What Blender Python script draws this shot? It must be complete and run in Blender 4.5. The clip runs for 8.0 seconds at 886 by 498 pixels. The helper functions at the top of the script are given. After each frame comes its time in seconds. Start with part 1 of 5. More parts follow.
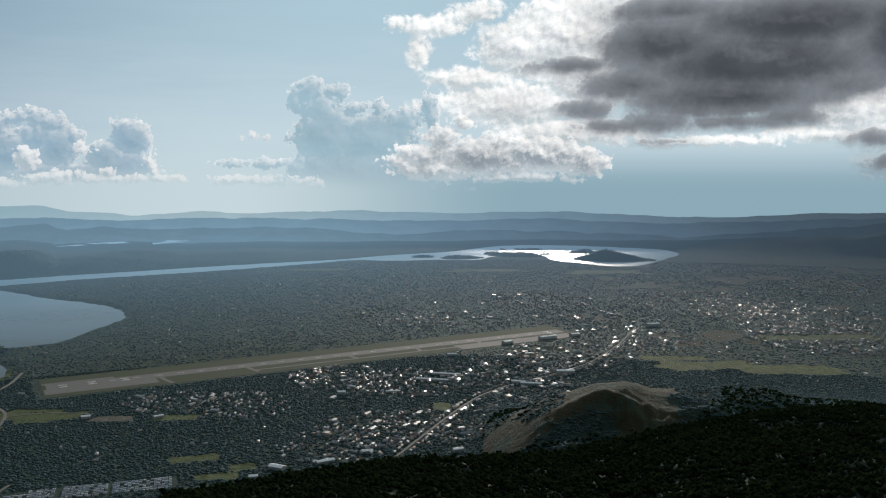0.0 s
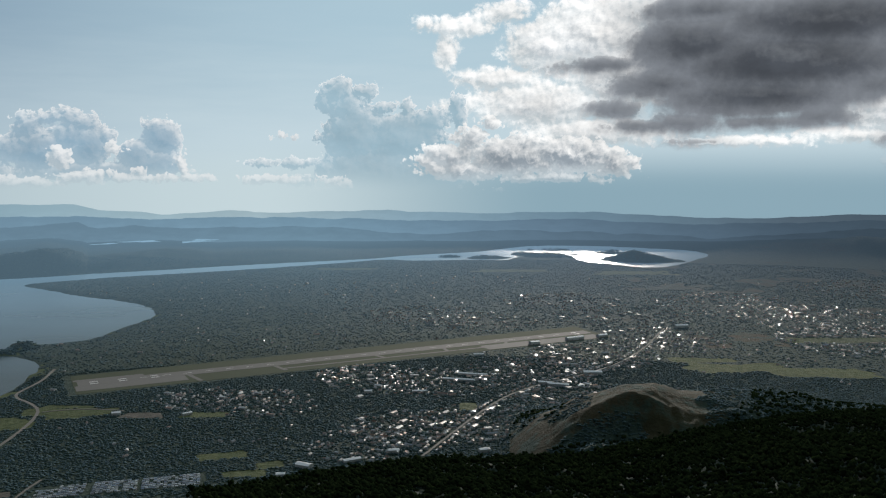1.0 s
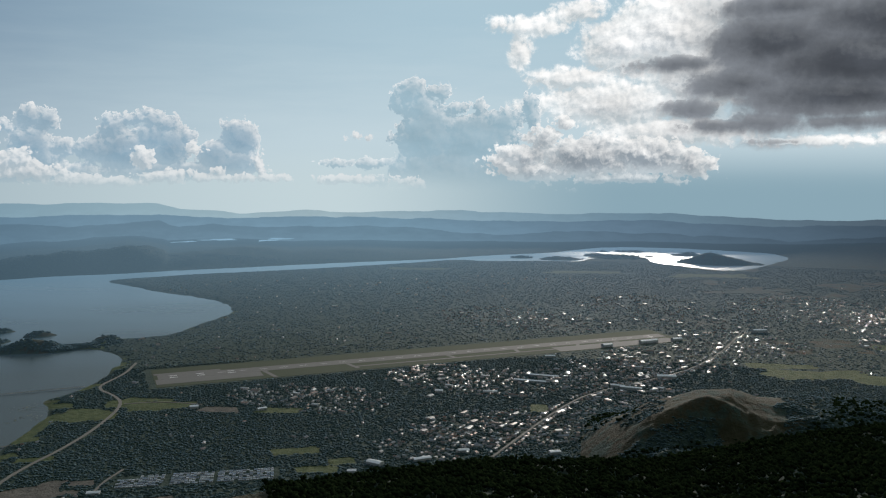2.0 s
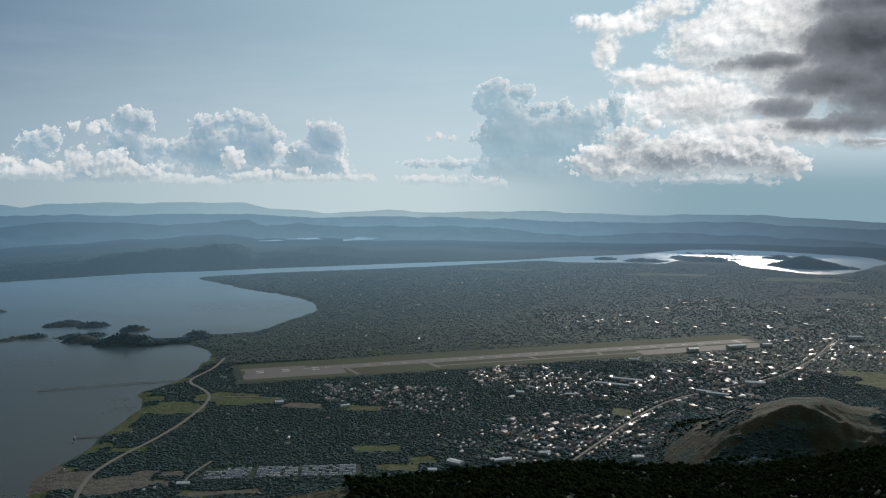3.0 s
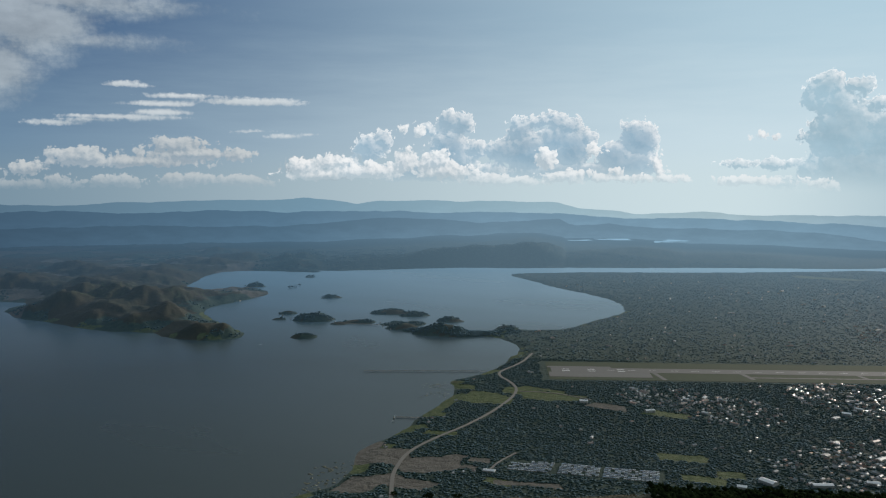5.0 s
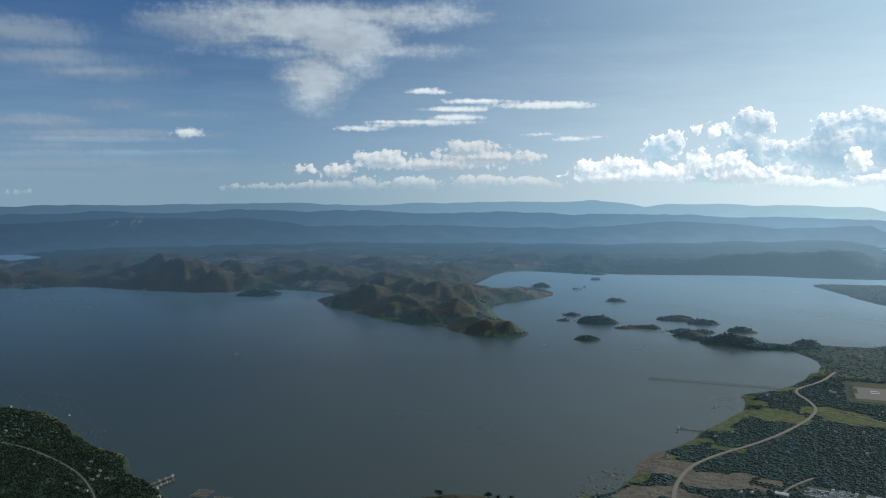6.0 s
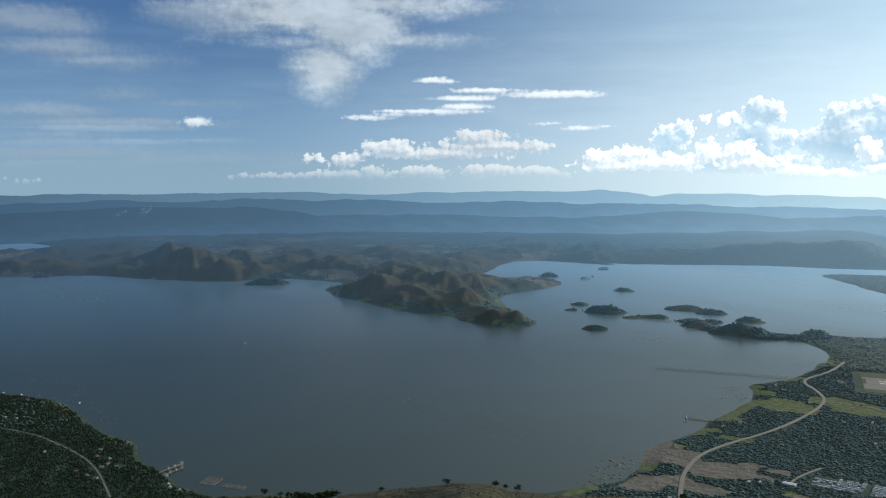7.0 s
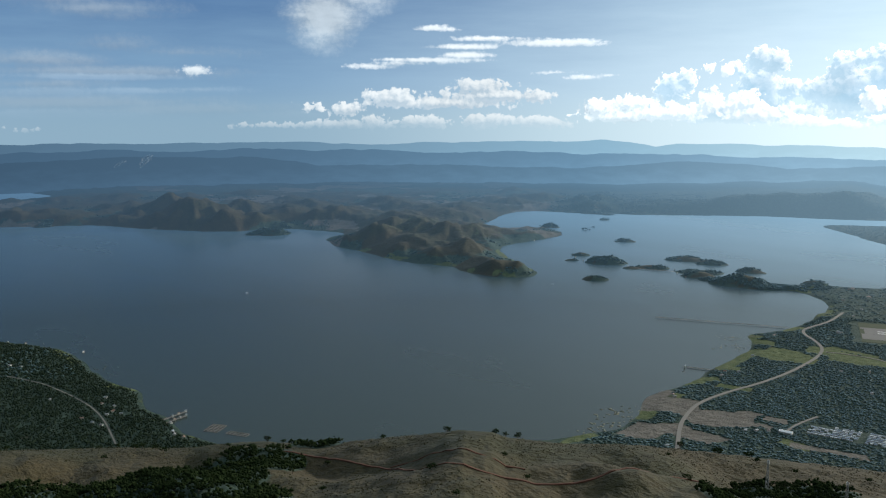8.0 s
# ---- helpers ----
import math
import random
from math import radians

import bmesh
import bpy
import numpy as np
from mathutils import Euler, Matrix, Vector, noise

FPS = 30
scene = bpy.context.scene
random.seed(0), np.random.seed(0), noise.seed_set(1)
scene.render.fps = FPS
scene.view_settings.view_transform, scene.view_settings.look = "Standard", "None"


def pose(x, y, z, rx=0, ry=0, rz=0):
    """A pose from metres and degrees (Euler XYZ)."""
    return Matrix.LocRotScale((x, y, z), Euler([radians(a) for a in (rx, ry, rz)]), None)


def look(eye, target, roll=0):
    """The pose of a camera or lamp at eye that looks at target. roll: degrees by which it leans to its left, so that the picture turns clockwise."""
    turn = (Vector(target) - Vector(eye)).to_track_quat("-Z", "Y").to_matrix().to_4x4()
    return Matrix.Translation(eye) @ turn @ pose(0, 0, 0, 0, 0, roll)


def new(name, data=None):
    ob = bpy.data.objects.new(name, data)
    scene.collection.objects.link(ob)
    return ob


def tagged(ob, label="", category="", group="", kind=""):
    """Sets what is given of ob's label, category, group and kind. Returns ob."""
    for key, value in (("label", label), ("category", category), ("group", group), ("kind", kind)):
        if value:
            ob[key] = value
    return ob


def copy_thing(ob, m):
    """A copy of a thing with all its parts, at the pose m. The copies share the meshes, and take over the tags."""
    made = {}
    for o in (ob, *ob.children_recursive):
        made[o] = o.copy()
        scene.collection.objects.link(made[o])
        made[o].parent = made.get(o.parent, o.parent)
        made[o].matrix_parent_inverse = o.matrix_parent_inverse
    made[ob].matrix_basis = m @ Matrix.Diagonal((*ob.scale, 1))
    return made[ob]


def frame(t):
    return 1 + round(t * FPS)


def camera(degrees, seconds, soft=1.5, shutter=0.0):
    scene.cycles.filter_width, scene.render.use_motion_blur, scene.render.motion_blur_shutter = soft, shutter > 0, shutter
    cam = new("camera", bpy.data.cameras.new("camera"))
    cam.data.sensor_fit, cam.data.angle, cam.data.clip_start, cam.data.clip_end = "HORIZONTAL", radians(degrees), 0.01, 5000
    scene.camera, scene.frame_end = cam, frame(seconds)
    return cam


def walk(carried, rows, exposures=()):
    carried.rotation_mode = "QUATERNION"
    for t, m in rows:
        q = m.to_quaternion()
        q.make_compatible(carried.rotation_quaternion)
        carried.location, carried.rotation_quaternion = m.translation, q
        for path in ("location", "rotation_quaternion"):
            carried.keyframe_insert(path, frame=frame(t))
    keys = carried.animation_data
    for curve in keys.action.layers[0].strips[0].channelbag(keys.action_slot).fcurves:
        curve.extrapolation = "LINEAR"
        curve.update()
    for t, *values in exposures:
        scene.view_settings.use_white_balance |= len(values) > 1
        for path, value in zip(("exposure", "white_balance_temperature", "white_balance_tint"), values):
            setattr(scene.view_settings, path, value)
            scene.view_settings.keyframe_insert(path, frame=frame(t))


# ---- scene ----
# camera: a drone that hangs over a hillside, turns to its left and then tips down
EYE = 420.0
cam = camera(53.07, 8.0, 1.2)
ROWS = [  # seconds, yaw, pitch, lean
    (0.0, 0.0, -5.42, 0.1), (0.5, 0.68, -5.42, 0.07), (1.0, 1.765, -5.42, 0.0), (1.5, 3.98, -5.41, -0.05),
    (3.0, 11.765, -5.38, -0.07), (3.5, 15.19, -5.37, -0.06), (4.0, 19.69, -5.37, -0.08), (4.2, 21.4, -5.36, -0.09),
    (4.75, 27.6, -5.37, -0.08), (5.3, 37.14, -5.39, -0.07), (5.5, 41.34, -5.35, -0.05), (5.7, 45.3, -5.31, 0.0),
    (5.9, 48.9, -5.26, 0.05), (6.0, 50.0, -5.246, 0.06), (6.1, 50.4, -5.25, 0.06), (6.5, 50.49, -5.26, 0.05),
    (6.8, 50.5, -5.5, 0.04), (7.0, 50.517, -5.93, 0.03), (7.5, 50.54, -7.57, 0.0), (8.0, 50.59, -9.14, -0.03),
]
walk(cam, [(t, pose(0, 0, EYE, 90 + pitch, lean, yaw)) for t, yaw, pitch, lean in ROWS], [(0.0, -0.04), (3.0, -0.1), (4.0, -0.08), (5.5, 0.22), (6.0, 0.45), (6.5, 0.6), (8.0, 0.74)])

# ---- light ----
SUN_AZ, SUN_EL = 7.0, 14.0
sun_data = bpy.data.lights.new("sun", "SUN")
sun_data.energy, sun_data.angle, sun_data.color = 2.6, radians(4.0), (1.0, 0.92, 0.82)
sun = new("sun", sun_data)
sun.matrix_world = look((300, 1500, 900), (300 - math.sin(radians(SUN_AZ)) * math.cos(radians(SUN_EL)), 1500 - math.cos(radians(SUN_AZ)) * math.cos(radians(SUN_EL)), 900 - math.sin(radians(SUN_EL))))
scene.view_settings.exposure = 0.0


class Graph:
    """Short hand for shader nodes."""

    def __init__(self, tree):
        self.tree = tree
        tree.nodes.clear()

    def node(self, kind, **settings):
        n = self.tree.nodes.new(kind)
        for key, value in settings.items():
            setattr(n, key, value)
        return n

    def put(self, socket, value):
        if isinstance(value, bpy.types.NodeSocket):
            self.tree.links.new(value, socket)
        else:
            socket.default_value = value

    def math(self, op, a, b=0.0, c=0.0, clamp=False):
        n = self.node("ShaderNodeMath", operation=op, use_clamp=clamp)
        for s, v in zip(n.inputs, (a, b, c)):
            self.put(s, v)
        return n.outputs[0]

    def vec(self, op, a, b=(0, 0, 0), c=(0, 0, 0)):
        n = self.node("ShaderNodeVectorMath", operation=op)
        self.put(n.inputs[0], a)
        self.put(n.inputs[1], b)
        if op == "MULTIPLY_ADD":
            self.put(n.inputs[2], c)
        return n.outputs["Value"] if op in ("LENGTH", "DOT_PRODUCT") else n.outputs[0]

    def step(self, x, lo, hi, a=0.0, b=1.0):
        n = self.node("ShaderNodeMapRange", interpolation_type="SMOOTHSTEP")
        for s, v in zip(n.inputs, (x, lo, hi, a, b)):
            self.put(s, v)
        return n.outputs[0]

    def mix(self, f, a, b, blend="MIX"):
        n = self.node("ShaderNodeMix", data_type="RGBA", blend_type=blend)
        self.put(n.inputs[0], f)
        for s, v in ((n.inputs[6], a), (n.inputs[7], b)):
            self.put(s, v if isinstance(v, bpy.types.NodeSocket) else (*v[:3], 1.0))
        return n.outputs[2]

    def noise(self, at, scale, detail=3.0, rough=0.5, colour=False):
        n = self.node("ShaderNodeTexNoise")
        self.put(n.inputs["Vector"], at)
        n.inputs["Scale"].default_value, n.inputs["Detail"].default_value, n.inputs["Roughness"].default_value = scale, detail, rough
        return n.outputs["Color" if colour else "Fac"]

    def ramp(self, x, *stops):
        n = self.node("ShaderNodeValToRGB")
        e = n.color_ramp.elements
        while len(e) < len(stops):
            e.new(1.0)
        for el, (p, col) in zip(e, stops):
            el.position, el.color = p, (*col, 1.0)
        self.put(n.inputs[0], x)
        return n.outputs[0]


# clouds: azimuth, elevation, half width and half height of their lobes, in degrees
CLOUD_TOWERS_WEST = [(-37.7, 0, 1.31, 0.61), (-36.3, 1.1, 1.27, 0.95), (-35.4, 1.7, 0.71, 0.62), (-31.2, 2.8, 1.01, 0.77), (-30.3, 2.7, 0.88, 0.84), (-31.2, 1.2, 1.55, 1.26), (-31.1, 0.5, 1.75, 1.12), (-32.7, 2.3, 0.66, 0.56), (-29.5, 1.2, 0.82, 0.71), (-27.8, 1, 1.25, 0.85), (-26.7, 2.2, 0.98, 0.93), (-25.8, 2.7, 0.85, 0.5), (-24.5, 2.9, 1.21, 0.58), (-23.5, 2.5, 1.21, 0.72), (-26.1, 0.8, 2.18, 1.43), (-23.3, 1.1, 1.43, 1.45), (-22.4, 1.7, 0.72, 0.65), (-19.4, 2.3, 1.09, 0.73), (-19.2, 1.6, 1.38, 1.24), (-20, 0.2, 2.32, 1.09), (-18.5, 0.1, 0.8, 0.87), (-32.3, -0.4, 6.67, 0.7), (-23.3, -0.4, 6.08, 0.72), (-24.4, 1.6, 1.42, 1.08), (-20.5, 0.7, 1.52, 1.09)]
CLOUD_TOWER_TALL = [(-8.4, 4.7, 1.22, 0.94), (-6.8, 4.7, 1, 0.65), (-9.3, 4.1, 0.65, 0.8), (-8, 3.7, 1.65, 0.94), (-7.4, 1.9, 2.15, 2.02), (-7.7, -0.2, 1.58, 1.59), (-5.4, 3.7, 1.06, 0.5), (-4, 3.6, 0.49, 0.72), (-4.4, 1.7, 3.17, 1.72), (-2.5, 2.8, 1.53, 0.93), (-0.9, 3.9, 0.68, 0.92), (-0.7, 3.1, 0.55, 0.92), (-5.3, -0.4, 3.96, 1.73), (-2.5, -0.1, 2.78, 1.78), (-9.6, 1.7, 0.43, 0.51), (-9.2, -0.2, 0.94, 0.8), (-10.8, -1, 1.09, 0.51), (-7.7, -1.7, 2.87, 0.43), (-5.2, -1.6, 4.96, 0.5), (-13.4, 0.1, 1.09, 0.36), (-11.3, 0.1, 1.45, 0.44)]
CLOUD_PUFFS_WEST = [(-40.7, -0.1, 1.25, 0.66), (-38.9, 0.2, 1.41, 0.57), (-39.9, -0.6, 2.71, 0.4), (-36.3, -0.4, 2.35, 0.61), (-34, 0.2, 0.85, 0.97), (-34.2, 2.2, 0.52, 0.34), (-33.1, 2.3, 0.49, 0.38), (-32.2, 0.3, 1.2, 0.7), (-31.6, -0.4, 2.15, 0.63), (-28.9, -0.9, 2.2, 0.5), (-29.5, -0.4, 0.62, 0.42), (-26.5, -1, 2.25, 0.36), (-25, 0.3, 0.78, 0.93), (-23.8, -0.7, 2.28, 0.51), (-21.5, -0.8, 2.31, 0.33), (-20.5, -0.4, 0.58, 0.36), (-18.6, -0.8, 2.76, 0.33), (-18.1, 0.1, 0.44, 0.73), (-22.1, 0.9, 0.65, 0.47), (-11.7, 1.8, 0.95, 0.25), (-8.5, -1.2, 1.01, 0.51), (-12.8, -0.9, 2.91, 0.36)]
CLOUD_PUFFS_FAR = [(-56.8, -0.2, 1.23, 0.54), (-58.4, -0.1, 1.22, 0.33), (-53.9, 0.5, 2.11, 0.66), (-48.1, 1.2, 2.33, 0.58), (-47, 0.7, 4.36, 0.51), (-50.3, 0.2, 4.38, 0.44), (-61.4, -1.2, 3.17, 0.25), (-56.4, -1.1, 3.03, 0.33), (-52, -1, 2.12, 0.44), (-48.1, -0.9, 2.26, 0.47), (-44.5, -1, 2.24, 0.4), (-40.6, -0.1, 1.56, 0.72), (-39, -0.6, 2.17, 0.43), (-55.2, -0.9, 1.09, 0.51), (-75.7, -1.4, 0.66, 0.13), (-76.1, -1.3, 0.47, 0.13)]
CLOUD_FRONT = [(1.3, 2.7, 1.01, 0.45), (0.1, 1.6, 1.49, 0.91), (-2.8, 0.2, 1.18, 0.57), (-0.4, -0.3, 3.14, 0.71), (2.9, 0.6, 3.69, 1.46), (6.3, 0.7, 3.47, 1.22), (8.9, 0.2, 1.94, 1.07), (4.4, -0.8, 4.53, 0.34), (8.4, -1, 1.04, 0.23), (1.4, -1.7, 0.34, 0.17), (-1.1, 0.6, 2.06, 0.92)]
CLOUD_GLARE = [(-0.7, 8.6, 2.41, 0.66), (2, 9.5, 2.04, 0.73), (-1.5, 7.2, 0.88, 1.31), (-2.8, 8.8, 0.87, 0.44), (5, 7.4, 3.19, 1.82), (1.8, 5.4, 3.06, 0.8), (4.4, 3.8, 4.72, 1.46), (7.9, 8.1, 4.29, 2.39), (9.8, 5.7, 4.25, 2.37), (7.8, 2, 5.01, 1.01), (11.5, 9.3, 3.5, 1.64), (25.2, 3.3, 3.27, 1.71), (23.4, 1.8, 3.68, 0.54), (16.8, 1.4, 3.68, 0.35), (-0.9, 3.8, 1.46, 0.66), (28.2, 5.4, 2.25, 1.92)]
CLOUD_DARK = [(19.2, 6.1, 8.76, 2.27), (8.4, 6.2, 3.93, 0.61), (21.4, 8.3, 8.5, 2.03), (9.2, 3.4, 2.13, 0.72), (10.8, 2.4, 2.96, 0.57), (13.4, 2.6, 2.55, 0.78), (18, 2.6, 4.28, 0.52), (21, 2.9, 2.67, 0.75), (16, 3.9, 4.38, 1.26), (25.7, 1.5, 1.6, 0.56), (26.3, 0.1, 1.29, 0.72), (14.1, 1.4, 1.72, 0.25), (28.2, 7.3, 4.5, 3.84), (24.2, 4.6, 3.02, 1.13), (13.9, 7.3, 4.8, 2.12), (11.9, 5, 3.84, 1.21), (14.5, 9.3, 5.11, 1.06), (17.7, 4.2, 7.27, 1.6)]
CLOUD_CIRRUS = [(-58.5, 9, 5.36, 1.3), (-56.2, 7.9, 3.03, 1.82), (-58, 5.5, 2.01, 1.66), (-55.3, 9.5, 7.61, 0.65), (-52.1, 9.3, 3.65, 0.44), (-53.5, 7.2, 2.91, 0.29), (-58.5, 7.1, 3.22, 0.29)]
CLOUD_CIRRUS_WEST = [(-64, 8.6, 4.13, 0.92), (-74, 6.4, 3.36, 0.53), (-71.6, 5.7, 2.34, 0.34), (-74.9, 7.8, 3.31, 0.8), (-70.3, 3.7, 1.16, 0.24), (-75.1, 2.7, 2.41, 0.27), (-66, 3.2, 1.35, 0.14), (-71.4, 2, 4.45, 0.24), (-75.1, 1.3, 2.41, 0.23), (-73.6, 0.2, 5.85, 0.4), (-66.6, -0.2, 6.74, 0.32), (-63.3, 7.8, 2.08, 0.5)]
CLOUD_STREAKS = [(-51.4, 2.9, 3.79, 0.18), (-53.5, 2.7, 1.53, 0.11), (-49.2, 3.2, 2.04, 0.22), (-44.2, 3.9, 2.59, 0.18), (-48, 4.2, 1.68, 0.11), (-51.4, 4.8, 1.02, 0.15), (-49.2, 3.7, 2.55, 0.15), (-43.8, 2.1, 0.94, 0.09), (-41.6, 1.8, 1.14, 0.13), (-55.3, 2.5, 0.87, 0.11), (-40.1, 1.9, 0.92, 0.09), (-65.9, 2.2, 0.88, 0.32)]
CLOUD_SLATE = [(-72.3, 1.7, 4.71, 0.17), (-69.2, 0.9, 3.6, 0.21), (-74.5, 0.8, 3.04, 0.3), (-74, -0.5, 4.29, 0.33), (-60, -0.6, 3.19, 0.29), (-65.9, 1, 2.03, 0.14)]

world = bpy.data.worlds.new("world")
scene.world = world
world.use_nodes = True
g = Graph(world.node_tree)
SKY = 0.1
at = g.node("ShaderNodeTexCoord").outputs["Generated"]
sep = g.node("ShaderNodeSeparateXYZ")
g.put(sep.inputs[0], at)
az = g.math("MULTIPLY", g.math("ARCTAN2", sep.outputs[0], sep.outputs[1]), 57.2958)
el = g.math("MULTIPLY", g.math("ARCSINE", sep.outputs[2]), 57.2958)
high = g.node("ShaderNodeCombineXYZ")
g.put(high.inputs[0], sep.outputs[0])
g.put(high.inputs[1], sep.outputs[1])
g.put(high.inputs[2], g.math("MAXIMUM", sep.outputs[2], 0.03))
sky = g.node("ShaderNodeTexSky", sky_type="NISHITA", sun_disc=False, sun_elevation=radians(SUN_EL), sun_rotation=radians(SUN_AZ), altitude=300.0, air_density=1.0, dust_density=0.3, ozone_density=1.5)
g.put(sky.inputs[0], high.outputs[0])
flat = g.node("ShaderNodeCombineXYZ")
g.put(flat.inputs[0], az)
g.put(flat.inputs[1], el)
streak = g.noise(g.vec("MULTIPLY", flat.outputs[0], (0.1, 0.75, 1.0)), 1.0, 7.0, 0.6)
LEAN_X, LEAN_Y = 0.2, 0.26  # the way to the sun, in degrees


def texture(spot):
    """Heaped puffs at two sizes and a soft wool, over a direction in degrees."""
    warp = g.vec("MULTIPLY_ADD", g.noise(spot, 0.9, 4.0, 0.6, True), (0.7, 0.7, 0.0), spot)
    heaps = []
    for size, detail, rough in ((1.15, 3.0, 0.5), (0.42, 3.0, 0.55)):
        v = g.node("ShaderNodeTexVoronoi", voronoi_dimensions="2D", feature="F1")
        g.put(v.inputs["Vector"], warp)
        v.inputs["Scale"].default_value, v.inputs["Detail"].default_value = 1.0 / size, detail
        v.inputs["Roughness"].default_value, v.inputs["Lacunarity"].default_value = rough, 2.1
        heaps.append(g.math("SUBTRACT", 1.0, v.outputs["Distance"]))
    return heaps[0], heaps[1], g.noise(g.vec("MULTIPLY", spot, (0.6, 1.0, 1.0)), 0.42, 9.0, 0.62)


sunward = g.vec("ADD", flat.outputs[0], (LEAN_X, LEAN_Y, 0))
HERE = (flat.outputs[0], *texture(flat.outputs[0]))
BEYOND = (sunward, *texture(sunward))


def lobe_group(table, blend):
    """A node group that gives how deep inside a heap of lobes a direction lies, in degrees from their edge."""
    group = bpy.data.node_groups.new("lobes", "ShaderNodeTree")
    group.interface.new_socket("Spot", in_out="INPUT", socket_type="NodeSocketVector")
    group.interface.new_socket("Deep", in_out="OUTPUT", socket_type="NodeSocketFloat")
    q = Graph(group)
    spot = q.node("NodeGroupInput").outputs[0]
    low = None
    for a, e, w, h in table:
        d = q.vec("LENGTH", q.vec("MULTIPLY_ADD", spot, (1 / w, 1 / h, 0), (-a / w, -e / h, 0)))
        d = q.math("MULTIPLY_ADD", d, (w * h * h) ** (1 / 3), -(w * h * h) ** (1 / 3))
        low = d if low is None else q.math("SMOOTH_MIN", low, d, blend)
    q.put(q.node("NodeGroupOutput").inputs[0], q.math("MULTIPLY", low, -1.0))
    return group


def lobes(group, spot, big, small, wool=0.0, wisp=0.0):
    """Depth inside the lobes, with the edge heaped, woolly or wispy."""
    n = g.node("ShaderNodeGroup", node_tree=group)
    g.put(n.inputs[0], spot[0])
    deep = n.outputs[0]
    for texel, k, mid in ((spot[1], big, 0.3), (spot[2], small, 0.3), (spot[3], wool, 0.5), (streak, wisp, 0.5)):
        if k:
            deep = g.math("ADD", deep, g.math("MULTIPLY_ADD", texel, k, -mid * k))
    return deep


def bright(c):
    return tuple(v / SKY for v in c)


def laid(under, table, rough, soft, cover, shade, lit, gain, rim, base=0.3, reach=1.5, inner=0.25, mottle=0.08, blend=0.25):
    """A cloud layer over what is under it: bright on the sides that face the sun and at thin edges, shaded within."""
    group = lobe_group(table, blend)
    deep = lobes(group, HERE, *rough)
    facing = g.math("SUBTRACT", deep, lobes(group, BEYOND, *rough))
    hold = g.step(deep, 0.15, 0.9, 1.0, inner)
    light = g.math("ADD", g.math("MULTIPLY", g.math("MULTIPLY", facing, gain), hold), base, clamp=True)
    if rim:
        light = g.math("MAXIMUM", light, g.math("MULTIPLY", g.step(deep, rim, 0.0), g.step(facing, -0.2, 0.12, 0.1, 1.0)), clamp=True)
    core = g.mix(g.step(deep, 0.1, reach), shade[0], shade[1])
    tone = g.mix(light, core, lit)
    tone = g.vec("MULTIPLY", tone, g.mix(g.step(HERE[3], 0.3, 0.7), (1 - mottle,) * 3, (1 + 0.7 * mottle,) * 3))
    return g.mix(g.math("MULTIPLY", g.step(deep, -soft, soft), cover), under, g.vec("MULTIPLY", tone, (1 / SKY, 1 / SKY, 1 / SKY)))


blue = g.mix(g.step(az, -62.0, -3.0), bright((0.040, 0.098, 0.215)), bright((0.43, 0.595, 0.695)))
pale = g.mix(g.step(az, -66.0, -10.0), bright((0.13, 0.225, 0.335)), bright((0.57, 0.70, 0.765)))
veil = g.mix(g.step(g.math("ADD", el, g.math("MULTIPLY_ADD", streak, 5.0, -2.5)), 10.5, 0.0), blue, pale)
deck = g.mix(g.step(sep.outputs[1], 0.0, 1.0), bright((0.11, 0.14, 0.16)), bright((0.36, 0.42, 0.45)))  # unseen high cloud, dulled away from the sun to darken slopes facing the camera
sheet = g.mix(g.step(g.noise(g.vec("MULTIPLY", at, (1.0, 1.0, 2.0)), 3.0, 6.0, 0.6), 0.22, 0.5), sky.outputs[0], deck)
air = g.mix(g.step(el, 24.0, 11.0), sheet, veil)
glow = g.math("MULTIPLY", g.math("MULTIPLY", g.step(el, 9.0, 19.0), g.step(az, -60.0, -15.0, 0.0, 0.7)), g.step(az, 120.0, 60.0))
air = g.mix(glow, air, bright((0.52, 0.60, 0.62)))  # unseen sky on the sun's side, brightened to lighten the lake's reflection
air = laid(air, CLOUD_CIRRUS_WEST, (0.0, 0.25, 2.0, 2.4), 0.9, 0.6, ((0.17, 0.22, 0.28), (0.20, 0.25, 0.31)), (0.30, 0.36, 0.41), 0.5, 0.0, 0.25)
air = laid(air, CLOUD_CIRRUS, (0.0, 0.3, 2.6, 2.4), 1.0, 0.7, ((0.27, 0.34, 0.40), (0.38, 0.44, 0.48)), (0.48, 0.53, 0.56), 0.5, 0.0, 0.3, 1.2, 0.3, 0.2)
air = laid(air, CLOUD_SLATE, (0.1, 0.15, 0.8, 1.4), 0.3, 0.75, ((0.15, 0.24, 0.35), (0.12, 0.205, 0.32)), (0.30, 0.39, 0.47), 0.4, 0.0, 0.1)
air = laid(air, CLOUD_STREAKS, (0.0, 0.2, 0.9, 1.3), 0.2, 0.85, ((0.42, 0.49, 0.54), (0.50, 0.56, 0.60)), (0.66, 0.70, 0.72), 1.0, 0.1, 0.3)
air = laid(air, CLOUD_GLARE, (0.5, 0.3, 1.7, 0.2), 0.3, 1.0, ((0.62, 0.70, 0.74), (0.54, 0.59, 0.63)), (1.08, 1.08, 1.07), 1.4, 0.3, 0.48, 1.8, 0.6, 0.2, 0.5)
haze_low = g.mix(g.step(az, -66.0, -12.0), bright((0.165, 0.255, 0.33)), bright((0.58, 0.70, 0.74)))
haze = g.mix(g.step(az, -14.0, 6.0), haze_low, bright((0.27, 0.41, 0.49)))
air = g.mix(g.step(el, 2.0, -1.5, 0.0, 0.8), air, haze)
